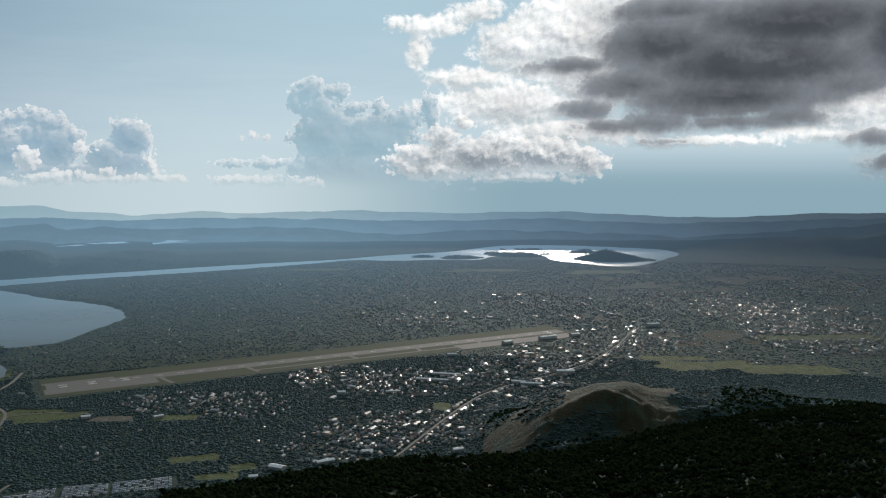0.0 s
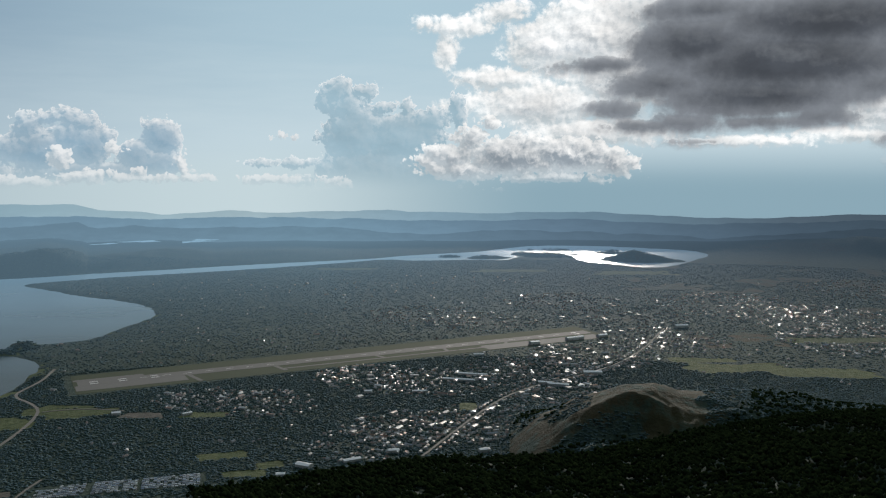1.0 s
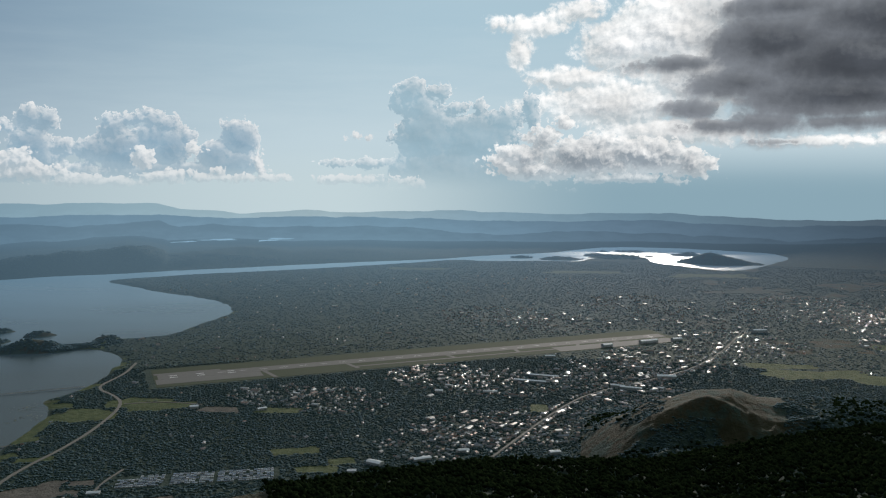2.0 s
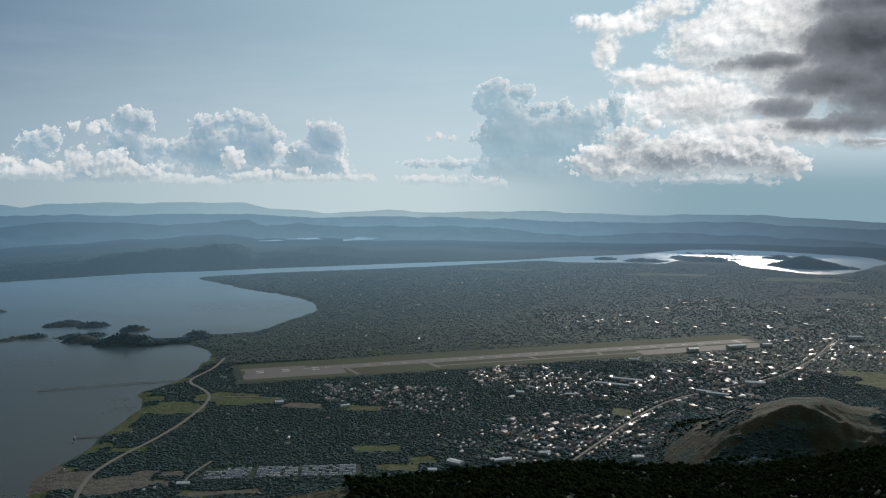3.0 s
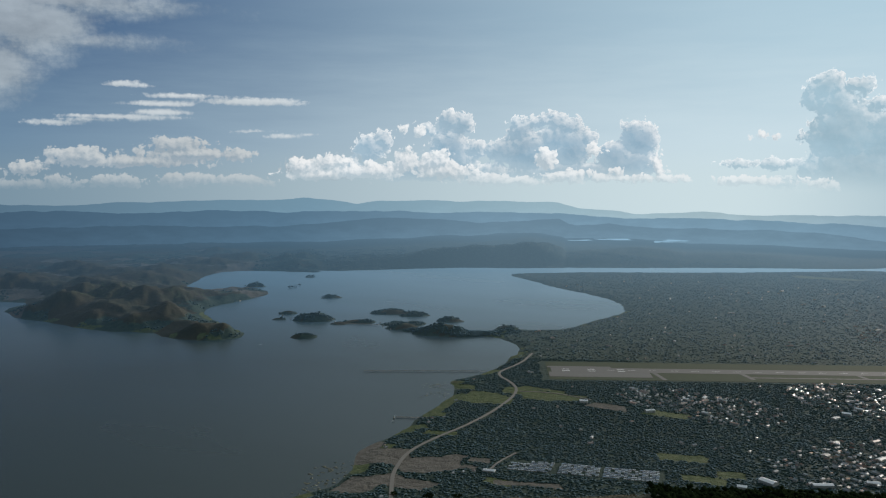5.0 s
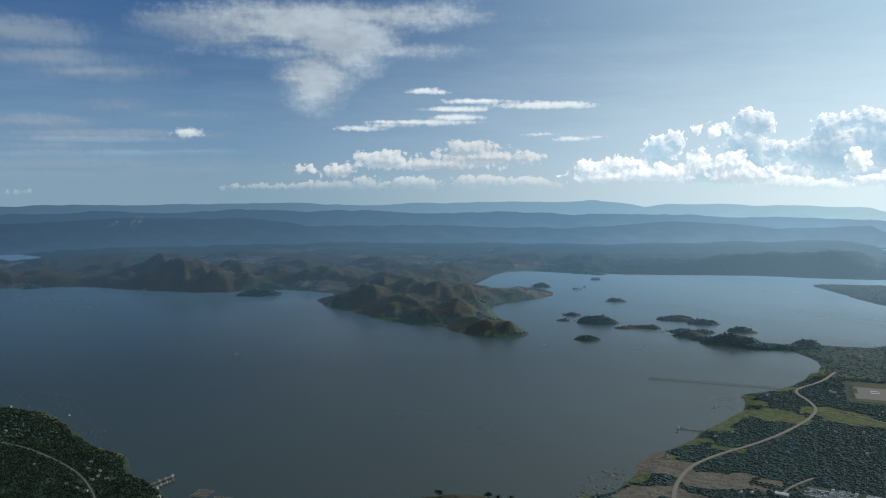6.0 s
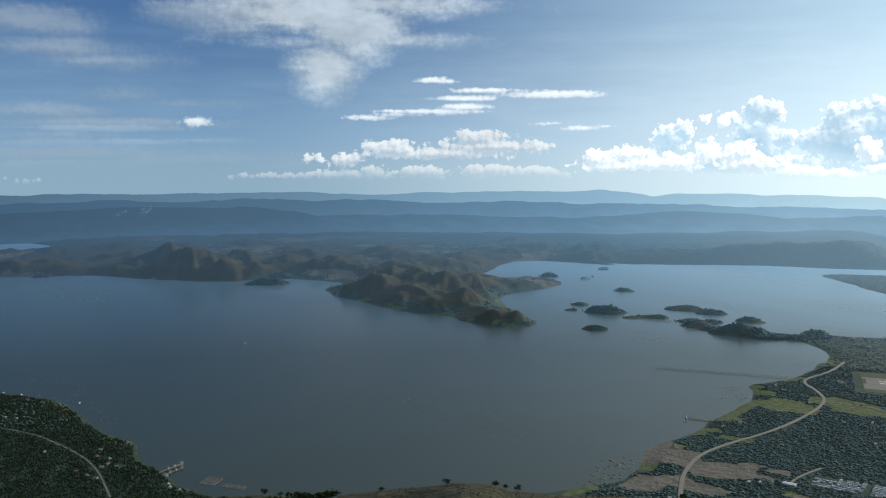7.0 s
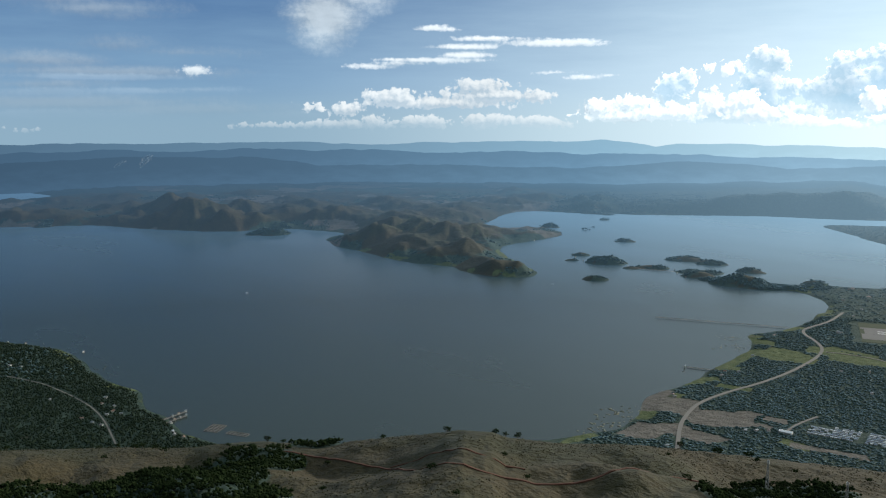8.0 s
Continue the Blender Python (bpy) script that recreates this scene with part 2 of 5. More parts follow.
air = laid(air, CLOUD_TOWERS_WEST, (0.4, 0.35, 0.4), 0.04, 1.0, ((0.34, 0.47, 0.57), (0.255, 0.395, 0.51)), (0.86, 0.88, 0.89), 1.5, 0.16, 0.06, 1.2, 0.16)
air = laid(air, CLOUD_TOWER_TALL, (0.36, 0.34, 0.3), 0.045, 1.0, ((0.36, 0.51, 0.60), (0.325, 0.475, 0.565)), (0.92, 0.94, 0.95), 1.3, 0.14, 0.04, 1.0, 0.10)
air = g.mix(g.step(el, 1.4, -1.7, 0.0, 0.42), air, haze)
air = laid(air, CLOUD_PUFFS_FAR, (0.5, 0.45, 0.7), 0.1, 0.85, ((0.33, 0.40, 0.46), (0.27, 0.35, 0.42)), (0.57, 0.60, 0.61), 1.5, 0.12, 0.28, 1.0, 0.6)
air = laid(air, CLOUD_PUFFS_WEST, (0.5, 0.45, 0.7), 0.07, 0.93, ((0.46, 0.55, 0.61), (0.38, 0.48, 0.56)), (0.84, 0.86, 0.87), 1.5, 0.12, 0.30, 1.0, 0.6)
air = laid(air, CLOUD_FRONT, (0.7, 0.34, 1.2), 0.1, 0.97, ((0.52, 0.58, 0.62), (0.30, 0.35, 0.40)), (1.0, 1.0, 0.99), 1.5, 0.2, 0.2, 1.1, 0.55, 0.16)
air = laid(air, CLOUD_DARK, (0.4, 0.14, 1.8, 0.4), 0.65, 1.0, ((0.24, 0.262, 0.295), (0.078, 0.088, 0.105)), (0.62, 0.65, 0.67), 0.4, 0.25, 0.0, 2.4, 0.3, 0.22, 0.6)
air = g.mix(g.step(el, 0.0, -1.9), air, haze)
back = g.node("ShaderNodeBackground")
g.put(back.inputs[0], air)
back.inputs[1].default_value = SKY
g.put(g.node("ShaderNodeOutputWorld").inputs[0], back.outputs[0])

# ---- materials ----


def material(name, build):
    m = bpy.data.materials.new(name)
    m.use_nodes = True
    gr = Graph(m.node_tree)
    shader = build(gr)
    gr.put(gr.node("ShaderNodeOutputMaterial").inputs[0], shader)
    return m


def principled(gr, colour, rough=0.8, bump=None, strength=0.3, distance=1.0, spec=0.3, **extra):
    p = gr.node("ShaderNodeBsdfPrincipled")
    gr.put(p.inputs["Base Color"], colour if isinstance(colour, bpy.types.NodeSocket) else (*colour, 1.0))
    gr.put(p.inputs["Roughness"], rough)
    p.inputs["Specular IOR Level"].default_value = spec
    for key, value in extra.items():
        gr.put(p.inputs[key.replace("_", " ")], value)
    if bump is not None:
        b = gr.node("ShaderNodeBump")
        b.inputs["Strength"].default_value, b.inputs["Distance"].default_value = strength, distance
        gr.put(b.inputs["Height"], bump)
        gr.put(p.inputs["Normal"], b.outputs[0])
    return p.outputs[0]


def where(gr):
    return gr.node("ShaderNodeNewGeometry").outputs["Position"]


def ground_look(gr):
    p = where(gr)
    cover = gr.node("ShaderNodeAttribute", attribute_name="cover")
    parts = gr.node("ShaderNodeSeparateColor")
    gr.put(parts.inputs[0], cover.outputs["Color"])
    soil = cover.outputs["Alpha"]
    n4 = gr.noise(p, 0.021, 7.0, 0.62)
    n1, n2, n3 = gr.noise(p, 0.012, 5.0, 0.6), gr.noise(p, 0.09, 4.0, 0.6), gr.noise(p, 0.35, 3.0, 0.6)
    forest = gr.mix(gr.step(n2, 0.35, 0.65), (0.031, 0.052, 0.040), (0.048, 0.072, 0.051))
    forest = gr.mix(gr.math("MULTIPLY", gr.step(n3, 0.5, 0.75), 0.5), forest, (0.020, 0.034, 0.024))
    grass = gr.mix(gr.step(n1, 0.35, 0.65), (0.064, 0.051, 0.026), (0.046, 0.044, 0.021))
    grass = gr.mix(gr.math("MULTIPLY", gr.step(n3, 0.45, 0.7), 0.6), grass, (0.028, 0.026, 0.013))
    green = gr.mix(gr.step(n2, 0.4, 0.6), (0.066, 0.088, 0.030), (0.105, 0.122, 0.048))
    bare = gr.mix(gr.step(n2, 0.35, 0.7), (0.155, 0.138, 0.116), (0.105, 0.094, 0.076))
    patchy = gr.math("ADD", gr.math("MULTIPLY_ADD", n2, 0.7, -0.35), gr.math("MULTIPLY_ADD", n4, 1.7, -0.85))
    c = gr.mix(gr.step(gr.math("ADD", parts.outputs[0], patchy), 0.35, 0.65), grass, forest)
    c = gr.mix(gr.step(gr.math("ADD", parts.outputs[1], gr.math("MULTIPLY_ADD", n2, 0.5, -0.25)), 0.4, 0.6), c, green)
    c = gr.mix(gr.step(gr.math("ADD", parts.outputs[2], gr.math("MULTIPLY_ADD", n2, 0.5, -0.25)), 0.4, 0.6), c, bare)
    c = gr.mix(gr.math("MULTIPLY", soil, gr.step(n3, 0.4, 0.6)), c, (0.10, 0.095, 0.085))
    # weak blue sheen imitates haze at grazing angles
    return principled(gr, c, 0.9, gr.math("ADD", n3, gr.math("MULTIPLY", n2, 3.0)), 0.7, 1.5, 0.1, Sheen_Weight=0.025, Sheen_Roughness=0.5, Sheen_Tint=(0.4, 0.68, 1.0, 1.0))


GROUND = material("land", ground_look)


# haze colours by azimuth in degrees, painted into far surfaces as glow
HAZE_FAR = ((-80, (0.050, 0.098, 0.155)), (-60, (0.09, 0.165, 0.24)), (-40, (0.18, 0.31, 0.41)), (-25, (0.32, 0.47, 0.55)), (-14, (0.36, 0.49, 0.55)), (-4, (0.25, 0.38, 0.47)), (6, (0.16, 0.26, 0.34)), (20, (0.085, 0.125, 0.165)), (28, (0.065, 0.095, 0.125)))
HAZE_MIDDLE = ((-80, (0.031, 0.064, 0.106)), (-60, (0.046, 0.091, 0.144)), (-42, (0.078, 0.150, 0.222)), (-28, (0.15, 0.25, 0.335)), (-10, (0.155, 0.26, 0.345)), (5, (0.105, 0.17, 0.235)), (20, (0.052, 0.082, 0.115)), (28, (0.045, 0.070, 0.095)))


def painted_haze(gr, stops=HAZE_FAR):
    """Haze colour painted into far surfaces as emission, brightest beside the clouds that hide the sun."""
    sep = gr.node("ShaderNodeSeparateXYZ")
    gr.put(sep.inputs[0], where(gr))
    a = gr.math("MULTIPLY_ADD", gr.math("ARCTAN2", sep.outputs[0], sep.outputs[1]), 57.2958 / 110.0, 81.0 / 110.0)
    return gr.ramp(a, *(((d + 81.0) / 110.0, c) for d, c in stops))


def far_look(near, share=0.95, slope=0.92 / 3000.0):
    """Backdrop past 1900 m: haze painted over a surface as emission, more of it with distance."""
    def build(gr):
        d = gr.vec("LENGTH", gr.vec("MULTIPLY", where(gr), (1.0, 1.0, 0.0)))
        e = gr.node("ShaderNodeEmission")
        gr.put(e.inputs[0], painted_haze(gr, HAZE_MIDDLE))
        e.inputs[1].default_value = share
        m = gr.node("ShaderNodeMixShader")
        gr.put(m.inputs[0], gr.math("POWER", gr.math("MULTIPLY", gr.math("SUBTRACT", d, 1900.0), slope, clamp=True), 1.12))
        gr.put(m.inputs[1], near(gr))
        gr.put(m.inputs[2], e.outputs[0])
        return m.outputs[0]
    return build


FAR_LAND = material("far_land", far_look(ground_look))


def water_look(gr):
    p = where(gr)
    drift = gr.noise(gr.vec("MULTIPLY", p, (0.0015, 0.004, 1.0)), 1.0, 4.0, 0.55)
    chop = gr.noise(p, 0.22, 3.0, 0.6)
    c = gr.mix(drift, (0.020, 0.036, 0.034), (0.028, 0.046, 0.042))
    return principled(gr, c, gr.step(drift, 0.3, 0.7, 0.22, 0.28), chop, 0.008, 1.0, 0.42, IOR=1.333)


WATER = material("lake_water", water_look)
# stronger glow on far water stands in for haze and sky reflection
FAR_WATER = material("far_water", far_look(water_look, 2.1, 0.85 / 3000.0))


def plain(name, a, b, rough=0.8, scale=0.5, **extra):
    def build(gr):
        info = gr.node("ShaderNodeNewGeometry").outputs["Random Per Island"]
        n = gr.noise(where(gr), scale, 4.0, 0.6)
        c = gr.mix(gr.math("ADD", gr.math("MULTIPLY", n, 0.6), gr.math("MULTIPLY", info, 0.4)), a, b)
        return principled(gr, c, rough, n, 0.2, 0.3, **extra)
    return material(name, build)


ASPHALT = plain("worn_asphalt", (0.12, 0.117, 0.112), (0.19, 0.183, 0.175), 0.85, 0.15)
TURF = plain("mown_turf", (0.032, 0.050, 0.022), (0.050, 0.068, 0.032), 0.95, 0.03)
PAINT = plain("runway_paint", (0.6, 0.6, 0.58), (0.75, 0.75, 0.72), 0.7)
ROADTOP = plain("pale_road", (0.16, 0.15, 0.135), (0.24, 0.225, 0.20), 0.9, 0.2)
DIRT = plain("red_dirt", (0.12, 0.05, 0.032), (0.085, 0.04, 0.027), 0.95, 0.2)


def roof_look(gr):
    info = gr.math("FRACT", gr.math("ADD", gr.node("ShaderNodeNewGeometry").outputs["Random Per Island"], gr.node("ShaderNodeObjectInfo").outputs["Random"]))
    n = gr.noise(where(gr), 0.8, 4.0, 0.6)
    c = gr.ramp(info, (0.0, (0.40, 0.42, 0.43)), (0.2, (0.26, 0.27, 0.28)), (0.4, (0.22, 0.13, 0.09)), (0.62, (0.16, 0.09, 0.07)), (0.75, (0.30, 0.30, 0.30)), (0.88, (0.18, 0.22, 0.26)), (1.0, (0.6, 0.6, 0.6)))
    c = gr.mix(gr.math("MULTIPLY", gr.step(n, 0.5, 0.7), 0.35), c, (0.18, 0.13, 0.09))
    shiny = gr.step(gr.math('FRACT', gr.math('MULTIPLY', info, 7.3)), 0.72, 0.76)
    return principled(gr, c, gr.math('MULTIPLY_ADD', shiny, -0.22, 0.5), n, 0.1, 0.1, 0.4, Metallic=gr.math('MULTIPLY', shiny, 0.7))


ROOF = material("sheet_roof", roof_look)
WALL = plain("house_wall", (0.42, 0.40, 0.36), (0.58, 0.56, 0.52), 0.85)


def leaf_look(dark, light, haze_sheen=0.26, spec=0.06):
    def build(gr):
        info = gr.node("ShaderNodeNewGeometry").outputs["Random Per Island"]
        n = gr.noise(where(gr), 0.9, 3.0, 0.6)
        c = gr.mix(gr.math("ADD", gr.math("MULTIPLY", n, 0.5), gr.math("MULTIPLY", info, 0.5)), dark, light)
        # blue-tinted sheen imitates haze over the leaves
        return principled(gr, c, 0.85, n, 0.8, 0.4, spec, Sheen_Weight=haze_sheen, Sheen_Tint=(0.36, 0.66, 1.0, 1.0))
    return build


# bluish tones and blue sheen put haze into the plain's woods
LEAVES = material("forest_leaves", leaf_look((0.034, 0.056, 0.043), (0.056, 0.082, 0.058), 0.3))
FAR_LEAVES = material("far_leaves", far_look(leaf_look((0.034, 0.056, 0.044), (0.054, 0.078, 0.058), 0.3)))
# leaf copy darkened, painting cloud shadow into the near hill woods
SHADED_LEAVES = material("cloud_shaded_leaves", leaf_look((0.008, 0.015, 0.007), (0.026, 0.038, 0.014), 0.0, 0.0))
PALM_LEAVES = material("palm_leaves", leaf_look((0.008, 0.016, 0.009), (0.024, 0.037, 0.019), 0.02))
WEED = plain("water_weed", (0.05, 0.06, 0.04), (0.13, 0.13, 0.09), 0.9, 1.0)
TUFT = material("dry_scrub", leaf_look((0.030, 0.030, 0.016), (0.075, 0.070, 0.034), 0.0))
BARK = plain("bark", (0.09, 0.07, 0.05), (0.14, 0.11, 0.08), 0.9, 2.0)
WOOD = plain("grey_wood", (0.16, 0.14, 0.12), (0.26, 0.23, 0.2), 0.85, 1.0)


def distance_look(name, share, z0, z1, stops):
    """Far ranges, a plain backdrop that glows: haze painted as emission, stronger low down."""
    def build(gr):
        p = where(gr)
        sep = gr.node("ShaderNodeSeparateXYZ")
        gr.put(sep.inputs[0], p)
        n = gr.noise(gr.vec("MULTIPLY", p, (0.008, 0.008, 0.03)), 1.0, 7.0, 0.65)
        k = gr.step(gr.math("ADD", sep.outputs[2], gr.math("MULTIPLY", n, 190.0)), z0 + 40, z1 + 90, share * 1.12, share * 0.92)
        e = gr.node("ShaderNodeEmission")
        gr.put(e.inputs[0], painted_haze(gr, stops))
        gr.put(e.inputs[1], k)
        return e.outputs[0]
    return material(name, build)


RANGE_FAR = distance_look("far_haze_glow", 1.0, 60, 220, HAZE_FAR)
RANGE_BETWEEN = distance_look("between_haze_glow", 1.2, 40, 180, HAZE_MIDDLE)
RANGE_MID = distance_look("middle_haze_glow", 1.0, 20, 130, HAZE_MIDDLE)

# ---- plan of the land: shores, isles, roads, fields, in metres ----
SHORE_EAST = [(-883, 560), (-739, 800), (-728, 850), (-714, 885), (-727, 942), (-766, 1000), (-778, 1050), (-771, 1087), (-774, 1155), (-795, 1210), (-803, 1277), (-816, 1358), (-847, 1421), (-886, 1457), (-860, 1514), (-854, 1605), (-866, 1693), (-887, 1779), (-948, 1861), (-1013, 1895), (-1058, 1890)]
SHORE_BAY = [(-1020, 1943), (-1025, 2019), (-973, 2033), (-906, 2092), (-904, 2223), (-876, 2346), (-890, 2479), (-970, 2597), (-1112, 2712), (-1240, 2774), (-1411, 2909), (-1536, 2992), (-1570, 3053), (-1493, 3129), (-1317, 3274), (-945, 3480), (-525, 3795), (-382, 3929)]
SHORE_FAR = [(-232, 3857), (-10, 3922), (165, 3895), (225, 4089), (466, 4136), (485, 3865), (615, 3751), (711, 3623), (840, 3683), (983, 3925), (1138, 4174), (1087, 4402), (909, 4497), (640, 4632), (344, 4639), (160, 4454), (44, 4281), (-171, 4177), (-348, 4051), (-463, 3932), (-695, 3822), (-912, 3707), (-1111, 3579), (-1296, 3459)]
SHORE_SOUTH = [(-1447, 3381), (-1567, 3284), (-1692, 3209), (-1813, 3155), (-1934, 3043), (-2080, 2892), (-2218, 2749), (-2349, 2730), (-2196, 2698), (-2423, 2625), (-2565, 2543), (-2546, 2414), (-2412, 2216), (-2343, 2076), (-2275, 1998), (-2169, 2018), (-2246, 2125), (-2172, 2238), (-2000, 2183), (-1964, 2025), (-1956, 1868), (-1922, 1789), (-1819, 1722), (-1698, 1665), (-1537, 1591), (-1561, 1492), (-1694, 1460), (-1781, 1495), (-1916, 1426), (-2108, 1447), (-2269, 1433), (-2448, 1511), (-2459, 1620), (-2601, 1576), (-2725, 1514), (-2758, 1318), (-3022, 1128), (-3233, 1033), (-3259, 953), (-3379, 760)]
SHORE_WEST = [(-3657, 372), (-1926, 135), (-1710, 364), (-1643, 409), (-1581, 439), (-1528, 443), (-1478, 446), (-1402, 438), (-1332, 441), (-1275, 460), (-1240, 452), (-1212, 440), (-1178, 434), (-1128, 447), (-1073, 436), (-1039, 446), (-988, 461)]
TARN = [(-4800, 960), (-4720, 1190), (-4542, 1195), (-4397, 1244), (-4326, 1124), (-4292, 973), (-4361, 851)]
ISLES_A = [(-2625, 1416, 72, 25.0), (-2159, 2253, 36, 20.0), (-2028, 2299, 16, 6.0), (-2168, 2566, 24, 6.0), (-2055, 2358, 20, 6.0), (-1762, 2197, 36, 9.0), (-1678, 1893, 27, 11.0), (-1547, 1848, 65, 25.0), (-1639, 1807, 19, 6.0), (-1432, 1882, 45, 6.0), (-1438, 2052, 61, 10.0), (-1357, 2053, 44, 13.0), (-1230, 2026, 33, 11.0), (-1414, 1647, 29, 10.0), (-1308, 1930, 67, 4.0), (-1277, 1873, 43, 12.0)]
ISLES_B = [(-1110, 1868, 44, 7.0), (-1081, 1876, 42, 6.0), (-1048, 1911, 40, 8.0), (-1031, 1964, 44, 9.0), (-1215, 1872, 46, 7.0), (-1455, 1840, 26, 5.0), (-1158, 1872, 77, 24.0), (-1080, 1903, 56, 6.0), (-1044, 2010, 32, 13.0), (753, 3906, 190, 46.0), (667, 4239, 68, 16.0), (355, 4086, 118, 18.0), (256, 4167, 66, 13.0), (482, 4162, 48, 11.0), (423, 4387, 67, 6.0), (563, 4384, 17, 6.0), (297, 4390, 28, 3.0), (91, 3992, 89, 13.0), (-243, 4048, 26, 5.0), (-88, 4045, 57, 8.0), (-3297, 906, 54, 9.0), (-3284, 874, 30, 6.0)]
# crests: azimuth, distance, height
BROW_WEST = [(-78.3, 520, 234), (-75.2, 512, 233), (-71.9, 503, 233), (-67.5, 491, 233), (-63.2, 479, 237), (-59.1, 466, 238), (-56.1, 454, 244), (-53.8, 445, 249), (-49.2, 430, 258), (-47.3, 430, 257), (-46.2, 430, 254), (-42.4, 430, 252), (-38.6, 433, 252), (-33.3, 446, 248), (-28.1, 458, 244), (-22.8, 470, 241)]
BROW_EAST = [(-17.7, 482, 242), (-12.7, 513, 233), (-10.6, 526, 231), (-6.9, 548, 227), (-3.2, 571, 223), (1.3, 598, 215), (4.3, 616, 211), (8.0, 650, 203), (11.3, 683, 201), (14.5, 715, 207), (16.5, 736, 208), (21.8, 794, 208), (27.0, 850, 206)]
KNOLL_CREST = [(-8, 1260, 0), (0, 1260, 0), (1.9, 1260, -2), (4.3, 1237, 44), (6.5, 1225, 76), (8.0, 1220, 91), (9.8, 1238, 104), (11.9, 1259, 106), (13.4, 1268, 92), (16.8, 1289, 84), (20.2, 1309, 78), (27.0, 1350, 56)]
LOW_HILLS = [(-60, 3900, 0), (-45, 3800, 0), (-39.2, 3796, 8), (-36.4, 3782, 29), (-34.0, 3770, 37), (-31.4, 3757, 58), (-29.1, 3772, 63), (-26.0, 3850, 83), (-24.0, 3900, 51), (-23.7, 3911, 36), (-18.9, 4063, 43), (-16.2, 4097, 18), (-12.1, 4148, 21), (-6.7, 4250, 4), (-1.2, 4536, 4), (4.2, 4769, 11), (14.9, 4722, 15), (21.5, 4678, 52), (26.6, 4605, 82)]
RANGE_FAR_CREST = [(-77.0, -2.2), (-69.3, -2.3), (-61.5, -2.2), (-55.4, -2.4), (-50.0, -2.3), (-45.0, -2.2), (-42.5, -2.2), (-40.3, -2.1), (-38.6, -2.3), (-37.2, -2.5), (-35.5, -2.3), (-32.5, -2.3), (-29.9, -2.3), (-27.4, -2.3), (-24.2, -2.4), (-22.9, -2.7), (-19.4, -3.0), (-15.1, -2.9), (-12.4, -3.0), (-6.7, -2.9), (0.6, -3.1), (7.8, -3.0), (14.9, -3.3), (18.2, -3.2), (21.1, -3.0), (24.5, -2.9), (26.6, -2.8)]
RANGE_MID_CREST = [(-77.0, -3.35), (-72.5, -3.15), (-67.6, -3.05), (-62.5, -3.15), (-58.7, -3.75), (-50.0, -3.8), (-42.8, -3.9), (-39.2, -3.7), (-35.8, -3.4), (-32.4, -3.5), (-29.2, -3.6), (-26.1, -3.5), (-24.1, -3.5), (-23.6, -3.7), (-18.8, -3.8), (-13.8, -3.9), (-8.5, -4.0), (-3.1, -4.5), (-0.9, -4.4), (2.4, -4.2), (7.9, -4.3), (14.9, -4.5), (21.5, -4.0), (26.6, -3.4)]
RANGE_BETWEEN_CREST = [(-77.0, -2.75), (-72.0, -2.6), (-67.0, -2.75), (-63.0, -2.6), (-59.0, -2.85), (-55.0, -2.75), (-50.0, -3.0), (-46.0, -2.85), (-41.0, -3.05), (-36.0, -2.95), (-31.0, -3.1), (-26.0, -3.0), (-20.0, -3.3), (-12.0, -3.35), (-4.0, -3.6), (6.0, -3.5), (14.0, -3.7), (21.0, -3.4), (26.6, -3.1)]
# hills: place, height, reach
SPUR_HILLS = [(-2252, 1452, 34, 77), (-2234, 1544, 45, 104), (-2026, 1498, 26, 72), (-2200, 1717, 46, 124), (-2085, 1727, 41, 104), (-2059, 1796, 38, 96), (-1871, 1509, 28, 77), (-1871, 1611, 28, 79), (-1920, 1449, 15, 61), (-1646, 1494, 31, 78), (-1605, 1544, 28, 71), (-1978, 1988, 29, 89), (-1981, 2082, 26, 64), (-1921, 1788, 27, 75), (-2312, 1676, 40, 109), (-2174, 1947, 30, 93), (-2093, 1416, 19, 64)]
HEAD_HILLS = [(-3021, 1292, 88, 157), (-2842, 1347, 64, 120), (-3033, 1182, 50, 124), (-2813, 1451, 44, 111), (-3027, 1359, 72, 127), (-3206, 1114, 26, 108), (-3265, 1330, 76, 157), (-3418, 806, 49, 179), (-3428, 943, 36, 136), (-2756, 1767, 46, 125), (-2767, 1677, 33, 103), (-3102, 1530, 48, 132), (-2979, 1681, 31, 131)]
hill_dice = random.Random(12)
SAVANNA_HILLS = []
for _ in range(90):
    a, r = radians(hill_dice.uniform(-84, -40)), hill_dice.uniform(2500, 4300)
    SAVANNA_HILLS.append((r * math.sin(a), r * math.cos(a), hill_dice.uniform(14, 34), hill_dice.uniform(80, 170)))
# wooded hollows in the grassy hill: place and reach
DELLS = [(-359, 140, 38), (-350, 113, 34), (-383, 184, 30), (-315, 144, 28), (-383, 82, 40), (-379, 101, 30), (-180, 339, 30), (-179, 309, 22), (-400, 240, 14)]
